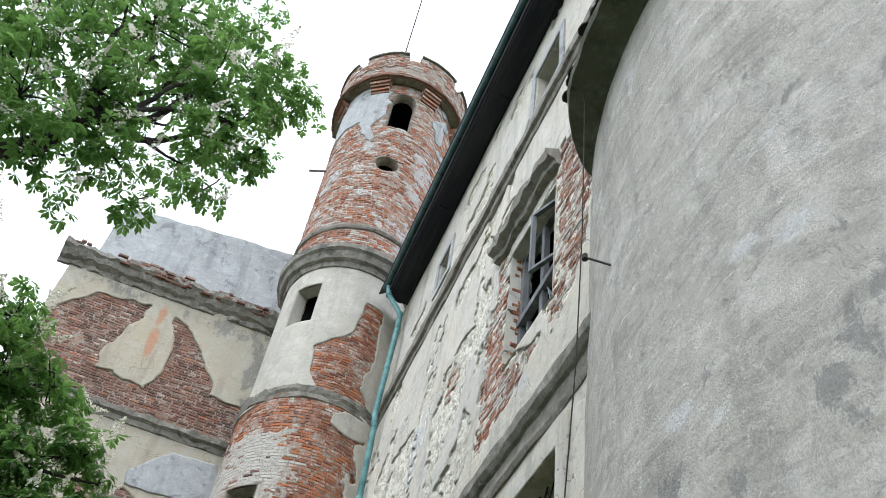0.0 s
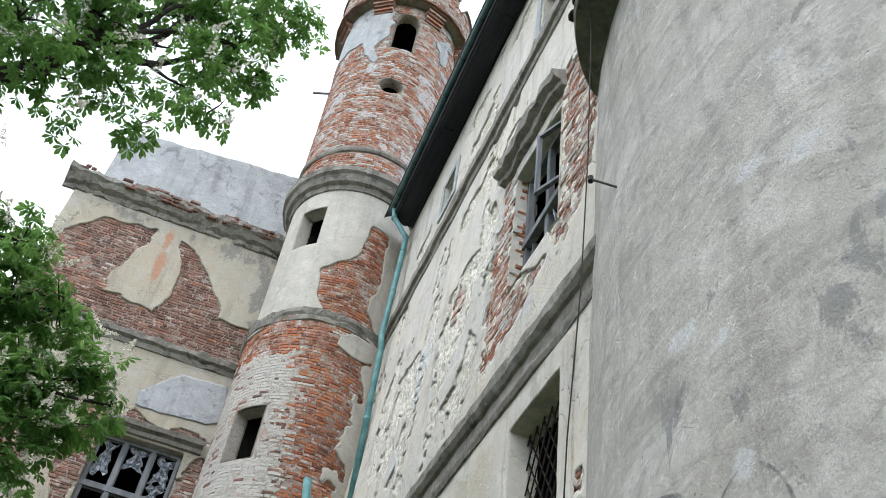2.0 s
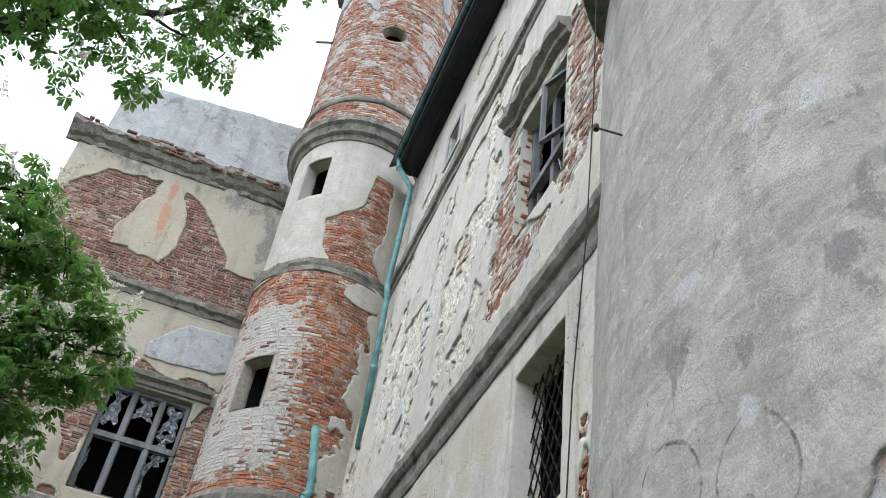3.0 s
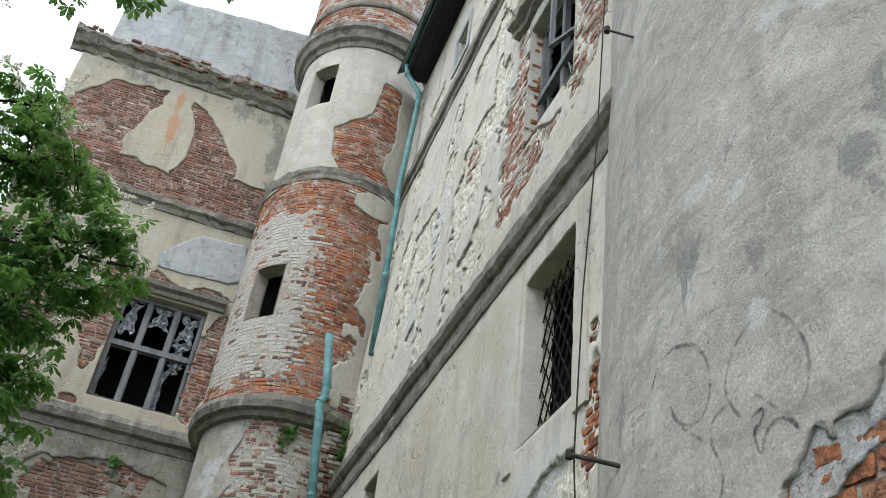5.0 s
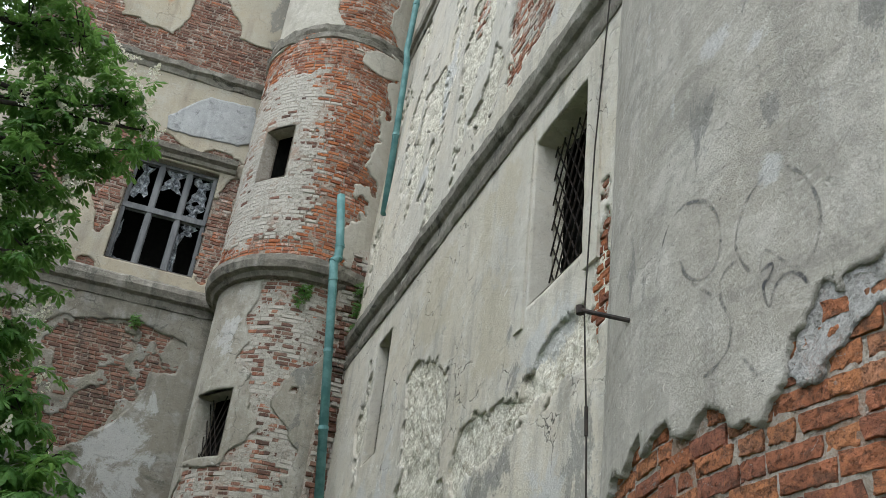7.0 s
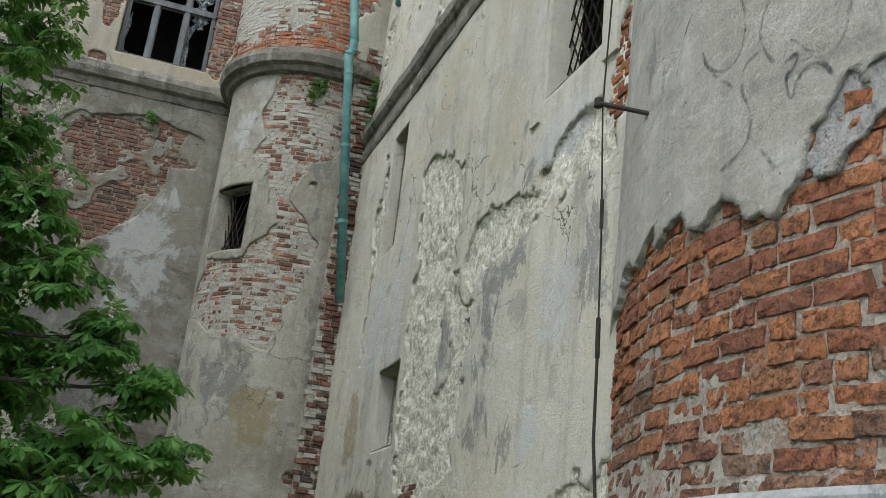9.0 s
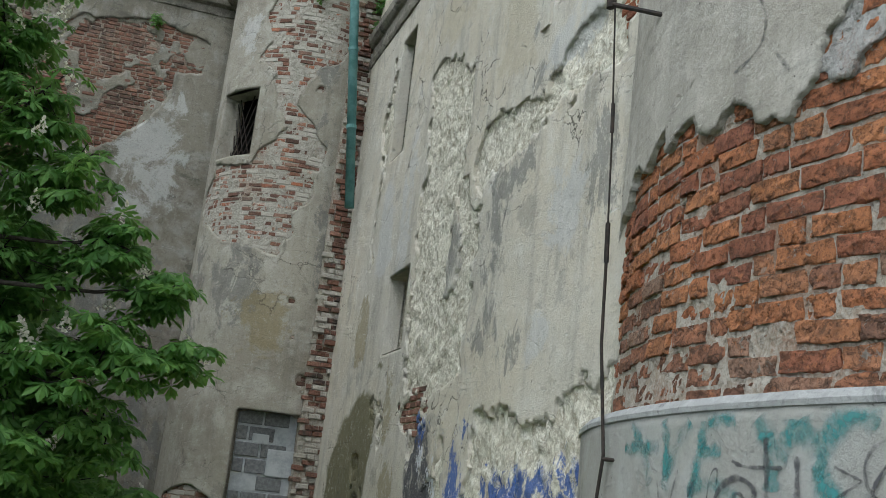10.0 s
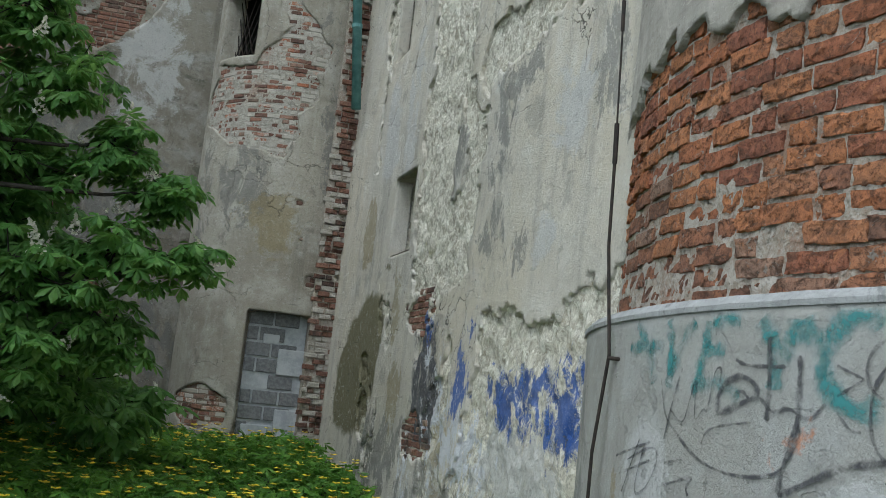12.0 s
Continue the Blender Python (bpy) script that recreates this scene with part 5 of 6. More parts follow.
brickwork(on_pier, 1.0, 2.28, 2.66, 0.3, 10.5, lambda u, v: u > 0, 300, (lambda u, v, r: 3 if r.random() < 0.45 else 4 if r.random() < 0.5 else 2, SINGLE, COURSES), pier, 0.2, 0.085, 0.014, 0.02, 14, wild=0.02)

# ---- round bastion ----
bastion = empty("round_bastion", "round grey rendered bastion with exposed brick foot", "bastion")


def bastion_line(u):
    return np.interp(u, (150, 155, 159, 168, 174, 180, 187, 188.2, 190, 194.7, 199, 205, 215), (2.2, 3.1, 3.62, 3.78, 3.74, 3.65, 3.61, 3.79, 3.95, 4.1, 4.25, 4.0, 3.6))


def bastion_coat(u, v):
    return v - bastion_line(u) + 0.2 * fbm(u * M_BASTION * 3.6, v * 3.0, 77, 6) - 0.08 * np.abs(vnoise(u * M_BASTION * 5, v * 5, 78)) - 0.06 * np.abs(vnoise(u * M_BASTION * 12, v * 12, 79)) + 0.08


B_FILMS = {"damp": [(195.6, 5.36, 2.2, 0.16), (196.6, 5.05, 1.4, 0.14), (192.7, 5.16, 1.2, 0.14), (191.1, 5.03, 0.8, 0.1), (180.3, 5.5, 2.2, 0.3), (184.8, 6.05, 2.6, 0.16), (190.8, 5.97, 2.8, 0.14), (199.5, 5.6, 3.0, 0.35), (187.5, 5.15, 1.4, 0.12), (196, 8.45, 6, 0.07), (197, 7.85, 3, 0.12), (203, 7.45, 2.5, 0.15), (168.5, 5.2, 1.0, 0.6), (171.5, 4.75, 0.8, 0.2), (199, 6.3, 3, 0.15)],
           "pale": [(176.3, 5.83, 1.2, 0.22), (182.2, 5.97, 1.8, 0.1), (186.3, 5.7, 1.9, 0.1), (197.9, 7.07, 1.8, 0.18), (201, 6.9, 2.0, 0.1), (175.6, 9.9, 0.7, 1.0), (167, 6.2, 0.4, 1.0), (189.5, 6.75, 3.4, 0.1), (195, 6.6, 4.0, 0.12), (193, 7.6, 3.0, 0.1), (171, 8.0, 0.5, 1.0), (187, 4.78, 1.3, 0.12), (193.4, 5.0, 2.5, 0.1)]}


def bastion_hollow(u, v, rng):
    """How far frost has eaten a brick back, deepest over the coping."""
    deep = np.clip((2.95 - v) / 0.7, 0, 1) * (0.5 + 0.6 * float(fbm(np.array(u * M_BASTION * 2.2), np.array(v * 3.0), 91)))
    return 0.035 * max(0.0, deep) * rng.uniform(0.2, 1.2)


shell("brick_core", on_bastion, 140, 225, 2.0, 4.6, 0.02, M_BASTION, lambda u, v: 1.0 + 0 * u, -0.005, BED, bastion, "crumbling mortar bedding", 0.015, 10.0, 0.1)
shell("wall_core", on_bastion, 120, 260, 4.4, 11.5, 0.12, M_BASTION, lambda u, v: 1.0 + 0 * u, -0.02, MORTAR, bastion, "rubble core", 0.012, 6.0, 0.3)
shell("render_coat", on_bastion, 146, 222, 2.15, 11.42, 0.028, M_BASTION, bastion_coat, 0.042, GREY_PLASTER, bastion, "grey clouded render with a torn lower edge", 0.014, 0.9, 0.2, films=B_FILMS)
shell("mortar_patch", on_bastion, 186, 206, 3.4, 4.5, 0.022, M_BASTION, lambda u, v: np.minimum(0.03 - bastion_coat(u, v), -patch(u, v, [(188.4, 3.7), (190.1, 4.1), (195, 4.4), (206, 4.5), (206, 4.0), (196, 3.92), (192.5, 3.86), (190.4, 3.72), (189.4, 3.58)], M_BASTION, 95, 0.16, 5.0)), 0.02, SCREED, bastion, "grey mortar clinging to the bricks", 0.02, 9.0, 0.06)


def bastion_kind(u, v, r):
    low = (v - 2.9) * 2.2 + float(fbm(np.array(u * 0.12), np.array(v * 1.5), 5)) * 1.2 + r.uniform(-0.5, 0.5)
    return 5 if low > -0.1 else (5 if low > -0.9 and r.random() < 0.4 else 6)


SPRAY = film_mat("faded_black_spray", (0.15, 0.15, 0.145), 0.62, 9.0, 0.4)
SPRAY_DARK = film_mat("black_spray", (0.07, 0.07, 0.075), 0.7, 9.0, 0.35)
TEAL = film_mat("teal_spray", (0.06, 0.25, 0.25), 0.68, 7.0, 0.4)


def spray(thing, surf, material, lift, relief, grain, width, *paths):
    for path in paths:
        ribbon("stroke", surf, path, width, material, thing, lift, M_BASTION, relief=relief, grain=grain)


BLUE = film_mat("blue_spray", (0.04, 0.12, 0.38), 0.5, 7.0, 0.3)
g0 = empty("graffiti", "blue letters on the flaking facade, half fallen off", "graffiti")
for path in ([(7.95, 1.95), (7.86, 1.7), (7.9, 1.5)], [(7.5, 1.95), (7.4, 1.72), (7.45, 1.5)], [(7.9, 1.5), (7.65, 1.38), (7.3, 1.4)], [(7.08, 1.96), (6.9, 1.8), (6.95, 1.5), (6.75, 1.3)], [(6.5, 2.0), (6.4, 1.75), (6.42, 1.4)]):
    ribbon("stroke", on_facade, path, 0.11, BLUE, g0, 0.035)
g1 = empty("graffiti", "faded black spray loops on the render", "graffiti")
spray(g1, on_bastion, SPRAY, 0.046, 0.014, 0.9, 0.02,
      [(173.9, 4.66), (174.92, 4.94), (177.15, 5.05), (180.53, 4.95), (182.28, 4.76), (182.54, 4.57), (181.8, 4.44), (180.37, 4.43), (178.43, 4.54), (177.59, 4.7)],
      [(186.68, 4.79), (184.86, 4.71), (183.83, 4.55), (184.07, 4.43), (185.3, 4.28)],
      [(188.29, 4.77), (189.92, 4.64), (190.88, 4.44), (190.81, 4.27), (190.12, 4.16), (188.96, 4.15), (186.37, 4.4), (186.07, 4.26)],
      [(184.06, 4.41), (182.46, 4.39), (182.23, 4.26), (183.41, 4.1), (183.49, 3.96), (182.21, 3.89), (180.54, 3.87)],
      [(183.49, 3.96), (184.84, 3.82), (186.08, 3.7)], [(179.23, 4.47), (181.57, 4.3)])
spray(g1, on_bastion, SPRAY_DARK, 0.047, 0.014, 0.9, 0.018,
      [(186.12, 4.25), (187.33, 4.27), (187.01, 4.19), (186.2, 4.18), (186.86, 4.01), (187.19, 4.11), (188.01, 4.17), (189.19, 4.14), (190.18, 4.01)])
brickwork(on_bastion, M_BASTION, 148, 214, 2.16, 4.4, lambda u, v: bastion_coat(u, v) < 0.05, 300, (bastion_kind, SINGLE, COURSES), bastion, 0.36, 0.119, 0.014, 0.009, 21, rough=0.009, cuts=(6, 3), wild=0.005, pit=0.01, sink=bastion_hollow, wave=0.035, pick=lambda u, v: abs(u - 185))


part("wall_fill", tube_bm([(7.6, 4.1, -0.3), (7.6, 4.0, 11.3)], 4.45, 48), MORTAR, bastion, "solid rubble fill")


def bastion_top(u, v, o=0.0):
    a = np.radians(u)
    r = 5.15 + o * np.clip((u - 155.5) / 11.5, 0.0, 1.0) ** 0.6
    return 7.7 + r * np.cos(a), 3.5 + r * np.sin(a), v + 0 * u


top = empty("bastion_eaves", "mossy curved eaves with dark roof tiles", "eaves")
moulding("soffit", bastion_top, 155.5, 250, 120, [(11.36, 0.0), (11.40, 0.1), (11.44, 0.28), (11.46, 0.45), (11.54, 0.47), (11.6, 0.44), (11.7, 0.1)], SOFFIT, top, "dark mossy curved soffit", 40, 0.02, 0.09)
for k in range(46):
    u = 165.5 + 1.75 * k + 0.35 * math.sin(k * 2.3)
    if k in (3, 4, 9):
        continue
    p = Vector(bastion_top(np.array(u), np.array(11.64), 0.44 + 0.04 * math.sin(k * 5.1)))
    m = Matrix.Translation(p) @ Matrix.Rotation(radians(u), 4, "Z") @ Matrix.Rotation(radians(28), 4, "Y")
    bm = bmesh.new()
    prof = [(-0.45, -0.075), (-0.45, 0.075), (0.02, 0.085), (0.07, 0.06), (0.09, 0.0), (0.07, -0.06), (0.02, -0.085)]
    lo = [bm.verts.new(m @ Vector((x, yy, 0.0))) for x, yy in prof]
    hi = [bm.verts.new(m @ Vector((x, yy, 0.02))) for x, yy in prof]
    bm.faces.new(lo[::-1]), bm.faces.new(hi)
    for i in range(len(prof)):
        bm.faces.new((lo[i], lo[(i + 1) % len(prof)], hi[(i + 1) % len(prof)], hi[i]))
    part("roof_tile", bm, TILE, top)

plinth = empty("concrete_plinth", "pale concrete plinth with coping, covered in graffiti", "plinth")
shell("face", on_base, 146, 222, -0.4, 2.13, 0.05, M_BASTION, lambda u, v: 1.0 + 0 * u, 0.0, CONCRETE, plinth, "grey concrete face", 0.008, 1.2, 0.3, films={"mist": [(189.6, 1.6, 2.4, 0.25)], "ochre": [(171.8, 1.0, 0.5, 0.9)], "damp": [(160, 1.2, 5, 0.8)], "pale": [(176, 1.3, 4, 0.4), (194, 1.3, 4, 0.3)]})
moulding("coping", on_base, 146, 222, 120, [(2.13, 0.0), (2.135, 0.012), (2.16, 0.014), (2.2, -0.02), (2.21, -0.25)], PARAPET, plinth, "pale sloping coping", 44, 0.008, M_BASTION)
g2 = empty("graffiti", "teal spray-painted letters on the plinth", "graffiti")
spray(g2, on_base, TEAL, 0.004, 0.008, 1.2, 0.055,
      [(173.3, 1.98), (178.31, 1.98)], [(174.27, 2.11), (176.21, 1.99), (177.3, 1.79)], [(178.71, 2.11), (179.28, 1.97), (178.99, 1.77)], [(181.64, 2.09), (180.15, 1.98), (178.99, 1.77)],
      [(182.91, 2.09), (182.59, 1.95), (181.83, 1.76)], [(183.16, 2.08), (185.6, 2.09)], [(182.59, 1.95), (184.46, 1.95)], [(181.59, 1.75), (182.53, 1.81), (184.63, 1.8), (185.76, 1.74)])
spray(g2, on_base, TEAL, 0.005, 0.008, 1.2, 0.075,
      [(187.18, 2.09), (188.21, 1.97), (188.29, 1.78)], [(188.41, 1.95), (189.42, 1.97), (189.5, 2.08)], [(189.99, 2.08), (190.9, 1.93), (191.26, 1.84)],
      [(194.31, 2.05), (193.54, 2.08), (192.29, 2.07), (191.48, 1.97), (191.11, 1.83), (192.2, 1.74), (193.47, 1.71), (194.46, 1.75)])
g3 = empty("graffiti", "black scrawled loops on the plinth", "graffiti")
spray(g3, on_base, SPRAY_DARK, 0.0075, 0.008, 1.2, 0.014,
      [(178.27, 1.82), (178.89, 1.64), (180.21, 1.57), (182.25, 1.46), (184.65, 1.41), (187.44, 1.41), (189.16, 1.46), (190.03, 1.61), (189.82, 1.67)], [(180.59, 1.87), (179.72, 1.69), (179.03, 1.52)],
      [(185.35, 1.74), (185.92, 1.78), (186.56, 1.74)], [(185.37, 1.91), (186.22, 1.88), (188.99, 1.88)], [(187.31, 1.75), (188.28, 1.68), (189.29, 1.72), (190.46, 1.66), (191.19, 1.72), (191.48, 1.74)])
spray(g3, on_base, SPRAY_DARK, 0.0085, 0.008, 1.2, 0.01,
      [(179.44, 1.68), (181.02, 1.59), (181.52, 1.7), (182.21, 1.86), (182.05, 1.6), (182.92, 1.69), (183.33, 1.66), (183.66, 1.86), (184.33, 1.88), (184.2, 1.79)],
      [(182.9, 1.52), (183.3, 1.59), (184.83, 1.62), (186.85, 1.64)], [(193.46, 1.84), (191.97, 1.89)], [(193.46, 1.84), (192.04, 1.77)], [(192.08, 1.71), (192.82, 1.64), (193.37, 1.64)])
spray(g3, on_base, SPRAY_DARK, 0.009, 0.008, 1.2, 0.024,
      [(184.13, 1.66), (184.12, 1.77), (185.45, 1.84), (186.87, 1.82), (187.31, 1.75), (186.37, 1.73), (184.14, 1.66)], [(187.81, 2.01), (187.99, 1.81), (187.86, 1.65)],
      [(189.84, 1.93), (189.89, 1.79), (189.91, 1.66), (189.13, 1.49), (188.75, 1.35)], [(188.75, 1.35), (191.37, 1.46), (192.76, 1.51), (194.56, 1.54), (198, 1.56)])
spray(g3, on_base, SPRAY_DARK, 0.0095, 0.008, 1.2, 0.013,
      [(195.2, 2.0), (194.34, 1.99), (193.61, 1.93), (193.52, 1.85), (193.96, 1.78), (195.2, 1.76)], [(195.2, 1.96), (194.4, 1.88), (193.82, 1.79), (193.83, 1.65), (194.19, 1.57), (195.0, 1.52)],
      [(176.04, 1.51), (173.8, 1.22)], [(176.83, 1.49), (175.6, 1.26), (176.27, 1.22), (177.86, 1.31), (178.6, 1.44), (177.86, 1.49), (174.28, 1.39)], [(172.37, 1.4), (177.5, 1.5)],
      [(173.11, 1.31), (177.67, 1.41)], [(179.28, 1.41), (181.23, 1.44)], [(179.16, 1.3), (182.61, 1.38), (181.67, 1.32), (181.99, 1.28)])

# ---- lightning conductor ----
cable = empty("lightning_conductor", "black iron cable held off the wall by rods", "cable")
part("wire", tube_bm([(2.38, 4.62, 12.7), (2.42, 4.72, 11.0), (2.5, 4.95, 9.2), (2.52, 5.12, 7.6), (2.53, 5.35, 6.2), (2.52, 5.42, 4.85), (2.53, 5.36, 4.0), (2.53, 5.33, 3.35)], 0.0065, 8), IRON, cable)
part("clamp", tube_bm([(2.53, 5.33, 3.35), (2.53, 5.32, 3.1)], 0.016, 8), IRON, cable, "clamp sleeve")
part("rod", tube_bm([(2.53, 5.32, 3.1), (2.53, 5.31, 2.6), (2.52, 5.17, 1.95), (2.5, 5.25, 1.4), (2.5, 5.28, 0.1)], 0.0105, 8), IRON, cable, "thicker earth rod")
part("knot", tube_bm([(2.53, 5.37, 4.15), (2.53, 5.36, 3.95)], 0.013, 8), IRON, cable)
for u, z, tip in ((171.2, 8.3, (2.5, 4.9, 8.78)), (174.0, 11.1, (2.4, 4.66, 12.1)), (170.0, 4.6, (2.5, 5.45, 4.88))):
    b = Vector(on_bastion(np.array(u), np.array(z), -0.05))
    part("holder_rod", tube_bm([b, tip], 0.011 if z > 5 else 0.016, 8), IRON, cable)
    part("ring", tube_bm([Vector(tip) + Vector((0, 0, -0.03)), Vector(tip) + Vector((0, 0, 0.03))], 0.028, 8), IRON, cable)
part("holder_rod", tube_bm([Vector(on_base(np.array(172.3), np.array(1.92), -0.05)), (2.52, 5.17, 1.93)], 0.012, 8), IRON, cable)

# ---- plants ----
def leaf_mat(name, a, b, c, see_through=0.35, glow=(0.26, 0.42, 0.1)):
    n = Nodes(name)
    rnd = n.add("NewGeometry").outputs["Random Per Island"]
    col = n.colors(rnd, (0.0, a), (0.5, b), (1.0, c))
    col = n.mix(n.math("MULTIPLY", n.ramp(n.noise(14, 4), 0.4, 0.7), 0.35), col, tuple(v * 0.6 for v in a))
    n.done(col, 0.45)
    tr = n.add("BsdfTranslucent", Color=n.mix(0.5, col, glow))
    mx = n.add("MixShader")
    mx.inputs[0].default_value = see_through
    n.t.links.new(n.b.outputs[0], mx.inputs[1])
    n.t.links.new(tr.outputs[0], mx.inputs[2])
    n.t.links.new(mx.outputs[0], n.t.nodes["Material Output"].inputs["Surface"])
    return n.m


LEAF = leaf_mat("chestnut_leaf", (0.05, 0.135, 0.032), (0.09, 0.22, 0.05), (0.19, 0.36, 0.1), 0.55)
WEED = leaf_mat("weed_leaf", (0.06, 0.17, 0.025), (0.11, 0.27, 0.035), (0.2, 0.38, 0.06), 0.45)
BLOSSOM = leaf_mat("cream_blossom", (0.7, 0.66, 0.52), (0.8, 0.77, 0.66), (0.85, 0.83, 0.75), 0.5, (0.8, 0.78, 0.66))
PETAL = plain_mat("yellow_petal", (0.75, 0.55, 0.03), (0.85, 0.65, 0.05), 0.6, 0, 30)
BARK = plain_mat("dark_bark", (0.02, 0.017, 0.014), (0.05, 0.043, 0.036), 0.95, 0, 14, 0.03)
LEAFLET = np.array([(0, 0, 0), (-0.12, 0.42, -0.03), (0.0, 0.46, 0.02), (0.12, 0.42, -0.03), (-0.21, 0.7, -0.08), (0.0, 0.76, 0.0), (0.21, 0.7, -0.08), (0, 1.05, -0.16)])
LEAFLET_FACES = np.array([(0, 2, 1, 1), (0, 3, 2, 2), (1, 2, 5, 4), (2, 3, 6, 5), (4, 5, 7, 7), (5, 6, 7, 7)])


def leaves_mesh(name, places, normals, heads, sizes, fingers, spread, material, parent, label, rng, droop=0.22):
    """Fans of leaflets: one fan for each place; every leaf is an island of its own."""
    verts, tris, quads, base = [], [], [], 0
    for p, nrm, hd, s in zip(places, normals, heads, sizes):
        nrm = nrm / np.linalg.norm(nrm)
        hd = hd - nrm * hd.dot(nrm)
        hd /= max(np.linalg.norm(hd), 1e-6)
        side = np.cross(hd, nrm)
        start = base
        for k in range(fingers):
            f = k / (fingers - 1) - 0.5
            a = f * spread + rng.uniform(-0.12, 0.12)
            L = s * (1.0 - 0.75 * abs(f)) * rng.uniform(0.85, 1.15)
            d = math.cos(a) * hd + math.sin(a) * side
            dn = d - nrm * (droop + rng.uniform(-0.2, 0.3))
            dn /= np.linalg.norm(dn)
            sd = np.cross(dn, nrm)
            sd /= np.linalg.norm(sd)
            up = np.cross(sd, dn)
            T = LEAFLET * L
            verts.append(p + T[:, :1] * sd * 1.05 + T[:, 1:2] * dn + T[:, 2:] * up)
            quads.append(LEAFLET_FACES + base)
            base += len(LEAFLET)
    V, F = np.concatenate(verts), np.concatenate(quads)
    faces = [tuple(f[:3]) if f[2] == f[3] else tuple(f) for f in F.tolist()]
    return link_mesh(name, V.tolist(), faces, material, parent, label, kind="stuff")


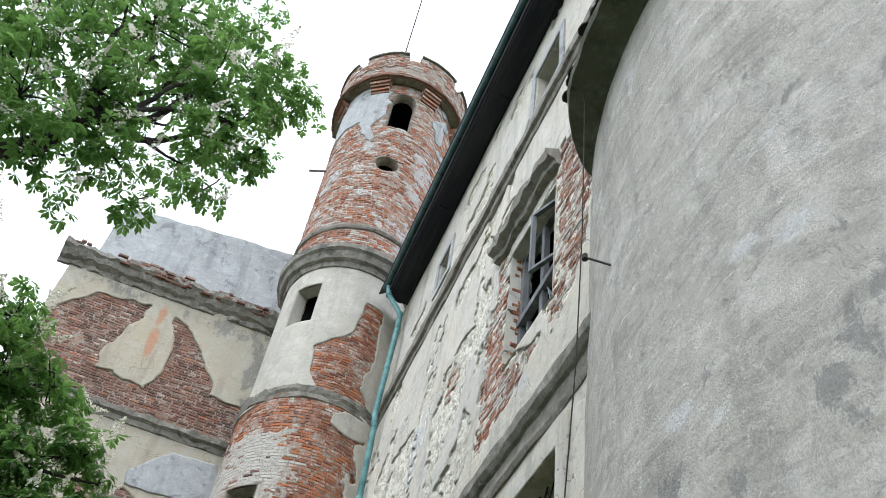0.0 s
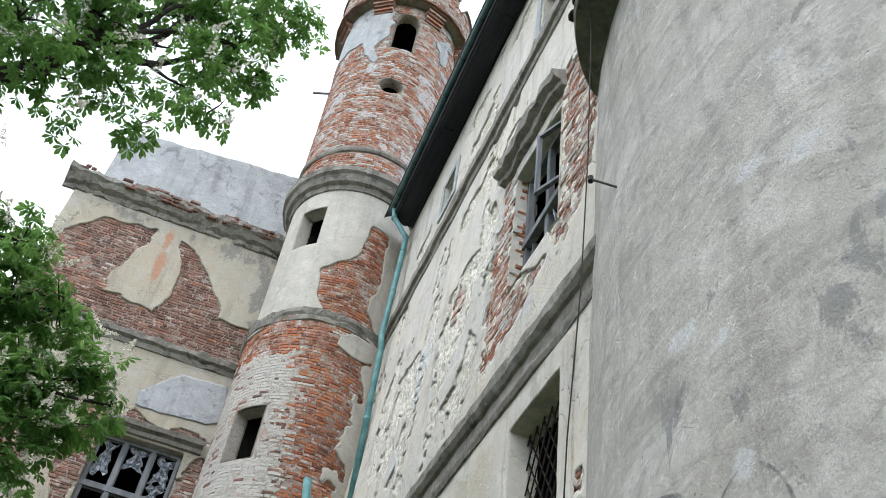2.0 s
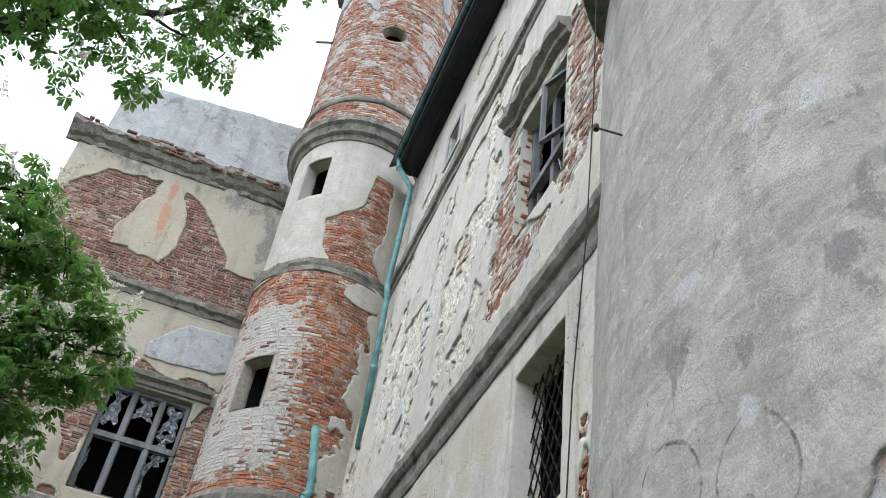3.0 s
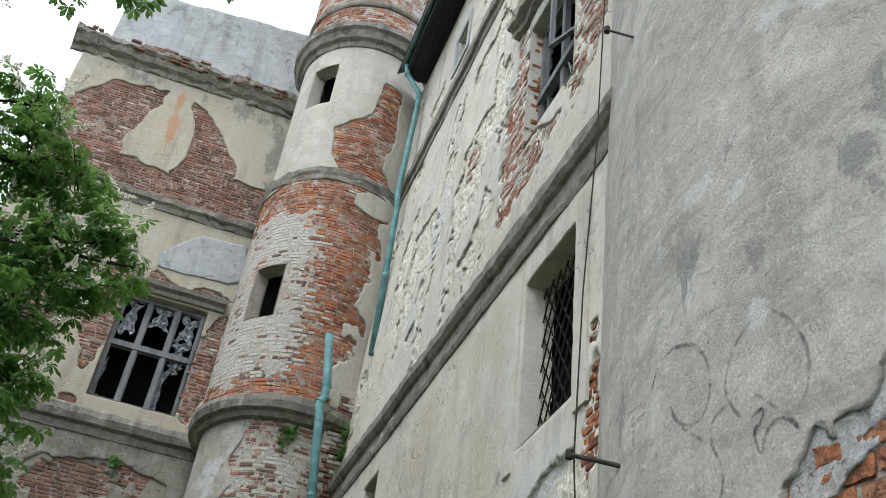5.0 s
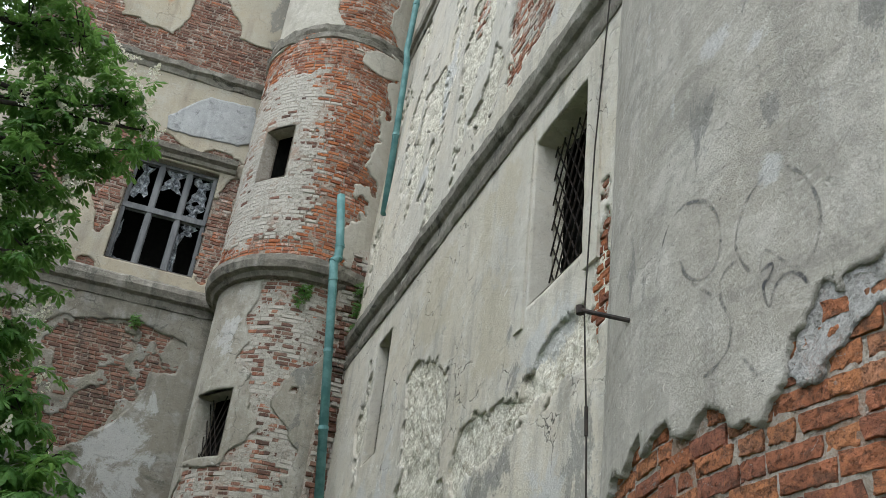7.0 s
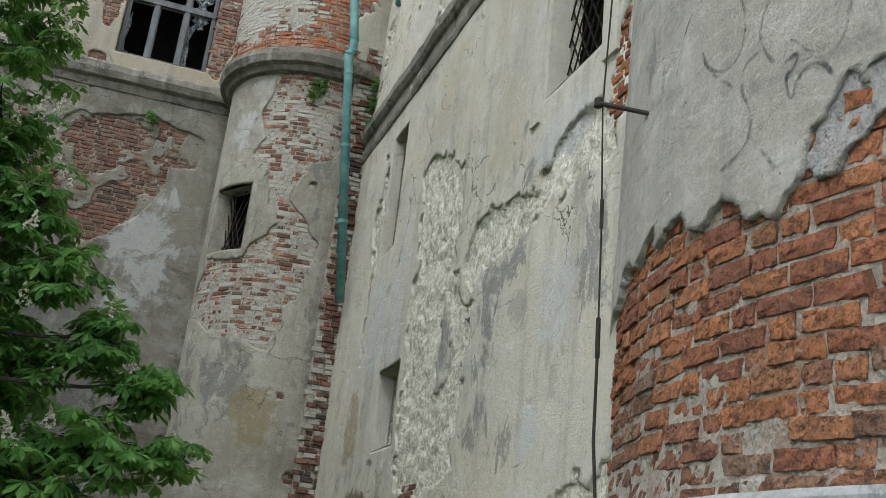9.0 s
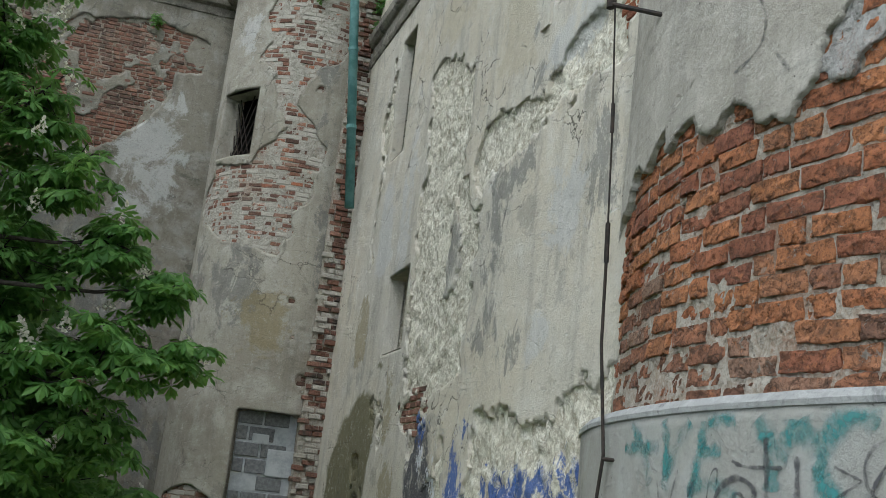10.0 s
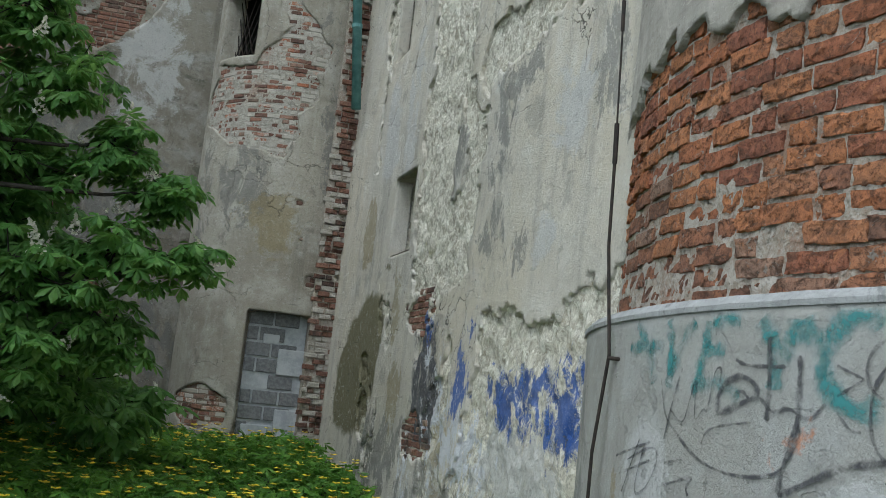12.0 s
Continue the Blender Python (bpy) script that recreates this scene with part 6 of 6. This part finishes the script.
tree = empty("chestnut_tree", "flowering horse chestnut with dark boughs and white candles", "tree")
rng = random.Random(21)
nrg = np.random.RandomState(4)
CLUMPS = [(-2.9, 5.8, 10.5, .8, .9, .8, 190), (-2.3, 6.1, 11.7, .8, .9, .8, 190), (-1.6, 6.3, 12.5, .65, .8, .6, 140), (-1.0, 6.45, 12.0, .42, .6, .5, 90), (-1.5, 6.3, 11.1, .6, .7, .55, 130), (-2.3, 6.0, 10.0, .65, .7, .5, 130),
          (-2.75, 5.8, 9.2, .55, .7, .42, 100), (-1.9, 6.2, 9.4, .45, .5, .32, 70), (-1.25, 6.4, 10.1, .4, .45, .36, 60), (-1.02, 6.45, 10.9, .36, .45, .35, 55), (-1.0, 6.4, 9.6, .2, .3, .24, 22), (-1.52, 6.3, 8.95, .2, .25, .24, 20), (-2.0, 6.2, 8.5, .2, .2, .12, 9),
          (-3.6, 5.4, 9.9, .8, .9, 1.1, 150), (-3.3, 5.5, 11.9, .9, .9, .9, 170), (-2.6, 6.0, 12.9, 1.0, .8, .6, 150), (-0.75, 6.5, 11.5, .2, .3, .25, 22),
          (-2.5, 8.7, 9.25, .45, .5, .38, 75), (-2.3, 8.7, 8.5, .55, .6, .45, 110), (-1.8, 8.8, 8.6, .35, .5, .35, 60), (-1.9, 8.8, 7.7, .55, .6, .5, 120), (-1.2, 8.9, 7.95, .33, .45, .26, 50), (-0.92, 8.95, 7.75, .15, .2, .16, 12), (-1.35, 8.9, 7.35, .35, .4, .25, 45), (-1.8, 8.8, 6.8, .5, .6, .45, 100), (-1.55, 8.9, 6.05, .4, .5, .4, 75), (-1.7, 8.9, 5.3, .45, .5, .35, 75),
          (-1.35, 8.9, 4.6, .4, .6, .4, 80), (-0.95, 9.0, 4.0, .4, .6, .35, 80), (-1.3, 8.9, 3.3, .6, .7, .45, 120), (-0.45, 9.0, 3.5, .4, .5, .32, 75), (0.0, 9.0, 3.15, .32, .45, .25, 55), (0.28, 9.0, 2.6, .26, .4, .18, 38), (-0.35, 9.0, 2.6, .5, .6, .4, 110), (-1.0, 8.9, 2.3, .55, .7, .45, 120), (-0.85, 9.0, 1.7, .45, .6, .3, 70), (-2.2, 8.8, 4.0, .8, .8, 1.2, 130), (-2.2, 8.8, 2.0, .8, .8, .8, 110), (-2.8, 8.6, 6.5, .7, .8, 1.3, 110),
          (-1.5, 9.6, 3.0, .7, .8, .9, 130), (-0.9, 9.8, 2.2, .6, .7, .6, 100), (-1.7, 9.4, 1.5, .8, .8, .6, 110), (-2.0, 9.4, 7.4, .6, .8, .8, 100), (-1.7, 9.5, 5.0, .5, .7, .7, 90), (-0.3, 9.3, 1.9, .4, .5, .35, 60),
          # from here, the wide far-left clumps are unseen, added to shade the wall foot
          (-5.2, 8.6, 10.5, 1.6, 2.0, 1.8, 420), (-4.6, 10.5, 8.5, 1.3, 1.6, 1.6, 360), (-5.0, 9.6, 5.0, 1.6, 2.0, 2.0, 420), (-4.4, 11.5, 4.6, 1.2, 1.4, 1.8, 300), (-1.3, 10.2, 1.6, .7, .9, .7, 150), (-2.2, 10.5, 2.6, .9, 1.0, 1.0, 200), (-0.6, 10.0, 1.4, .5, .5, .35, 60), (-3.0, 10.0, 1.6, 1.0, 1.2, 1.2, 220), (-0.55, 6.5, 11.9, .3, .4, .35, 40), (-0.75, 6.45, 10.5, .25, .35, .3, 30), (-2.3, 6.0, 8.75, .35, .4, .25, 35),
          (-4.8, 12.6, 6.5, 1.3, 1.6, 2.6, 380), (-4.9, 14.4, 9.0, 1.2, 1.6, 2.4, 340), (-4.2, 14.6, 3.6, 1.0, 1.4, 2.0, 300), (-3.4, 12.6, 3.0, .8, 1.2, 1.6, 260), (-1.6, 13.4, 1.6, 1.0, 1.4, .8, 260), (-2.7, 13.0, 2.2, 1.0, 1.5, 1.2, 260), (-0.4, 14.2, 1.1, .4, .6, .35, 60), (-1.5, 9.3, 2.6, .6, .5, .7, 150), (-1.4, 9.4, 1.4, .7, .6, .5, 140), (-2.9, 8.0, 4.6, .7, 1.0, 1.4, 280), (-2.8, 9.6, 4.8, .6, .8, 1.5, 240), (-2.6, 7.0, 4.0, .6, .8, 1.0, 200),
          (-3.6, 13.6, 3.0, .9, 1.6, 2.2, 420), (-3.4, 15.6, 3.0, .8, 1.2, 2.4, 420), (-3.9, 11.6, 2.4, 1.0, 1.4, 1.8, 380), (-5.4, 12.0, 9.5, 1.6, 2.0, 2.4, 460), (-5.6, 10.0, 7.5, 1.6, 2.0, 2.4, 460), (-2.6, 14.8, 1.9, .9, 1.2, .9, 300), (-5.4, 14.0, 10.0, 1.5, 1.6, 1.8, 520), (-5.2, 15.3, 7.0, 1.1, 1.2, 1.8, 420), (-6.6, 12.4, 12.0, 1.6, 1.8, 1.8, 520),
          (-5.5, 7.0, 3.0, 1.4, 1.8, 2.0, 380), (-1.9, 14.2, 3.6, .8, .9, 1.2, 320), (-1.2, 14.8, 1.9, .9, .8, .8, 280), (-0.2, 11.6, 1.2, .5, .6, .4, 90), (-0.9, 12.4, 1.5, .6, .7, .5, 120)]
P, NRM, HD, SZ, tips = [], [], [], [], []
for cx0, cy0, cz0, rx, ry, rz, count in CLUMPS:
    c = np.array((cx0, cy0, cz0))
    low = cz0 < 5
    for _ in range(max(2, int(count / (3.6 if cz0 > 8.2 and cy0 < 7 else 2.8)))):
        d = nrg.normal(size=3)
        d /= np.linalg.norm(d)
        spot = c + d * np.array((rx, ry, rz)) * nrg.uniform(0.25, 1.12)
        tips.append((spot, c))
        turn = nrg.uniform(0, 6.28)
        for k in range(nrg.randint(4, 7)):
            a = turn + k * 1.2 + nrg.uniform(-0.3, 0.3)
            hd = np.array((math.cos(a), math.sin(a), -0.35 + nrg.uniform(-0.35, 0.3)))
            P.append(spot + hd * nrg.uniform(0.05, 0.16))
            HD.append(hd)
            NRM.append(np.array((0.35 * math.cos(a), 0.35 * math.sin(a), 1.0)) + nrg.normal(size=3) * 0.28)
            # coarser leaves fill the added shading clumps and those by the wall
            SZ.append(nrg.uniform(0.1, 0.16) * (1.9 if rx > 1.05 or cy0 > 11 else 1.15 if low else 0.84 if cy0 < 7 else 0.95))
leaves_mesh("crown", P, NRM, HD, SZ, 7, 4.3, LEAF, tree, "dense fans of chestnut leaves, with unseen outer clumps added for shade", rng)
trunk = part("trunk", tube_bm([(-4.2, 8.2, -0.1), (-4.1, 8.15, 1.5), (-4.15, 8.0, 3.5), (-4.0, 7.6, 6.0), (-4.1, 7.0, 8.0)], [0.34, 0.3, 0.27, 0.23, 0.19], 14), BARK, tree, smooth=True)


def bough(a, b, r0, r1, sag=0.2, steps=9):
    a, b = Vector(a), Vector(b)
    pts, rad = [], []
    ph = rng.uniform(0, 6)
    L = (b - a).length
    for k in range(steps + 1):
        t = k / steps
        w = Vector((math.sin(t * 7 + ph), math.cos(t * 5 + ph), math.sin(t * 6 + ph * 2))) * 0.045 * L * math.sin(math.pi * t)
        pts.append(a.lerp(b, t) + w + Vector((0, 0, -sag * math.sin(math.pi * t))))
        rad.append(r0 + (r1 - r0) * t)
    part("bough", tube_bm(pts, rad, 8), BARK, tree, smooth=True)
    return pts


main = bough((-4.1, 7.0, 8.0), (-2.25, 6.15, 9.75), 0.15, 0.085, -0.1)
bough(main[-1], (-2.1, 6.2, 11.3), 0.06, 0.02, 0)
bough(main[-1], (-1.35, 6.35, 11.2), 0.06, 0.02, 0.05)
bough(main[-1], (-1.0, 6.45, 10.6), 0.05, 0.012, 0.1)
bough(main[-2], (-2.5, 6.0, 11.6), 0.06, 0.02, 0)
bough(main[5], (-2.2, 6.1, 9.0), 0.04, 0.01, 0)
bough(main[3], (-3.2, 5.6, 11.4), 0.08, 0.02, 0)
for tip in ((-1.7, 6.2, 12.2), (-1.2, 6.4, 11.8), (-0.9, 6.4, 11.1), (-1.6, 6.3, 10.3), (-1.3, 6.4, 9.9), (-2.7, 5.9, 12.4), (-2.2, 6.1, 12.6)):
    bough(main[-1] if tip[0] > -2 else main[-2], tip, 0.038, 0.01, -0.05)
for k, (cx0, cy0, cz0, *_) in enumerate(CLUMPS[17:45]):
    bough((-4.05, 7.9, max(0.9, cz0 - 0.9)), (cx0, cy0, cz0), 0.045, 0.012, 0.1)
twigs = bmesh.new()
for k, (spot, c) in enumerate(tips):
    if k % 2 == 0:
        mid = (spot + c) / 2 + nrg.normal(size=3) * 0.06
        tube_bm([c, mid, spot], [0.011, 0.008, 0.004], 4, twigs)
tagged(part("twig", twigs, BARK, tree, "thin dark twigs"), kind="stuff")
# blossom candles
V, F = [], []
for k, (spot, c) in enumerate(tips):
    if (spot[2] < 5 and k % 16) or (spot[2] >= 5 and k % 3):
        continue
    tall = nrg.uniform(0.18, 0.3)
    lean = nrg.normal(size=2) * 0.12
    for j in range(70):
        h = nrg.uniform(0, 1)
        r = 0.07 * (1.05 - h) * nrg.uniform(0.5, 1.1)
        a = nrg.uniform(0, 6.28)
        q = spot + (spot - c) * 0.3 + np.array((r * math.cos(a) + lean[0] * h, r * math.sin(a) + lean[1] * h, 0.03 + tall * h))
        e1, e2 = nrg.normal(size=3), nrg.normal(size=3)
        e1, e2 = 0.017 * e1 / np.linalg.norm(e1), 0.017 * e2 / np.linalg.norm(e2)
        b = len(V)
        V += [q - e1, q + e2, q + e1, q - e2]
        F.append((b, b + 1, b + 2, b + 3))
link_mesh("blossom", [tuple(v) for v in V], F, BLOSSOM, tree, "upright creamy white flower candles", kind="stuff")

# weeds and celandine on the bank
P, NRM, HD, SZ = [], [], [], []
stems = bmesh.new()
FV, FF = [], []
for _ in range(4200):
    x, y = nrg.uniform(-3.2, 2.95), nrg.uniform(6.0, 15.4)
    if (x - TOWER[0]) ** 2 + (y - TOWER[1]) ** 2 < 1.5 ** 2:
        continue
    if x > 2.7 - 0.03 * (y - 6):
        continue
    z0 = float(ground_height(np.array(x), np.array(y)))
    tall = nrg.uniform(0.06, 0.36) * (0.7 + 0.5 * float(vnoise(np.array(x * 0.9), np.array(y * 0.9), 8)))
    for k in range(3):
        a = nrg.uniform(0, 6.28)
        hd = np.array((math.cos(a), math.sin(a), 0.1))
        P.append(np.array((x, y, z0 + tall * nrg.uniform(0.4, 1.0))) + 0.05 * hd)
        HD.append(hd)
        NRM.append(np.array((0, 0, 1.0)) + nrg.normal(size=3) * 0.4)
        SZ.append(nrg.uniform(0.08, 0.17))
    if nrg.uniform() < 0.27:
        q = np.array((x, y, z0 + tall + 0.08))
        for k in range(4):
            a = k * 1.57 + x
            e, s = np.array((math.cos(a), math.sin(a), 0.35)) * 0.045, np.array((-math.sin(a), math.cos(a), 0)) * 0.03
            b = len(FV)
            FV += [q, q + e * 0.7 + s, q + e * 1.2, q + e * 0.7 - s]
            FF.append((b, b + 1, b + 2, b + 3))
        tube_bm([(x, y, z0), tuple(q)], [0.003, 0.002], 3, stems)
weeds = empty("weeds", "lush green celandine and nettles on the bank", "weeds", kind="stuff")
leaves_mesh("leaves", P, NRM, HD, SZ, 5, 3.0, WEED, weeds, "small lobed green leaves", rng, 0.15)
link_mesh("flowers", [tuple(v) for v in FV], FF, PETAL, weeds, "small yellow flowers", kind="stuff")
tagged(part("stems", stems, WEED, weeds, "thin flower stems"), kind="stuff")


def tuft(places, label, flowers):
    t = empty("wall_plant", label, "plant", "wall plants")
    P, NRM, HD, SZ, V, F = [], [], [], [], [], []
    for cx0, cy0, cz0, r, n in places:
        for _ in range(n):
            d = nrg.normal(size=3)
            d /= np.linalg.norm(d)
            P.append(np.array((cx0, cy0, cz0)) + d * np.array((r, r * 0.6, r)) * nrg.uniform(0.2, 1))
            HD.append(d + np.array((0, -0.4, -0.2)))
            NRM.append(np.array((0, -0.5, 0.8)) + nrg.normal(size=3) * 0.4)
            SZ.append(nrg.uniform(0.05, 0.1))
    leaves_mesh("leaves", P, NRM, HD, SZ, 5, 3.0, LEAF, t, "dark green leaves", rng, 0.2)
    part("stem", tube_bm([(places[0][0], places[0][1] + 0.1, places[0][2] - 0.1), places[0][:3]], 0.01, 5), BARK, t)


tuft([(1.75, 14.85, 9.55, 0.16, 40), (1.7, 14.85, 9.35, 0.12, 25)], "green weed tuft growing under the tower cornice", True)
tuft([(2.72, 14.75, 9.75, 0.18, 50), (2.74, 14.75, 9.4, 0.2, 60), (2.72, 14.75, 9.0, 0.16, 40)], "bushy weed growing in the wall corner", True)
tuft([(-0.85, 17.05, 9.3, 0.14, 35)], "small weed rooted in the wing wall", False)
tuft([(2.5, 15.1, 7.6, 0.07, 10)], "tiny weed in the brick joints", False)
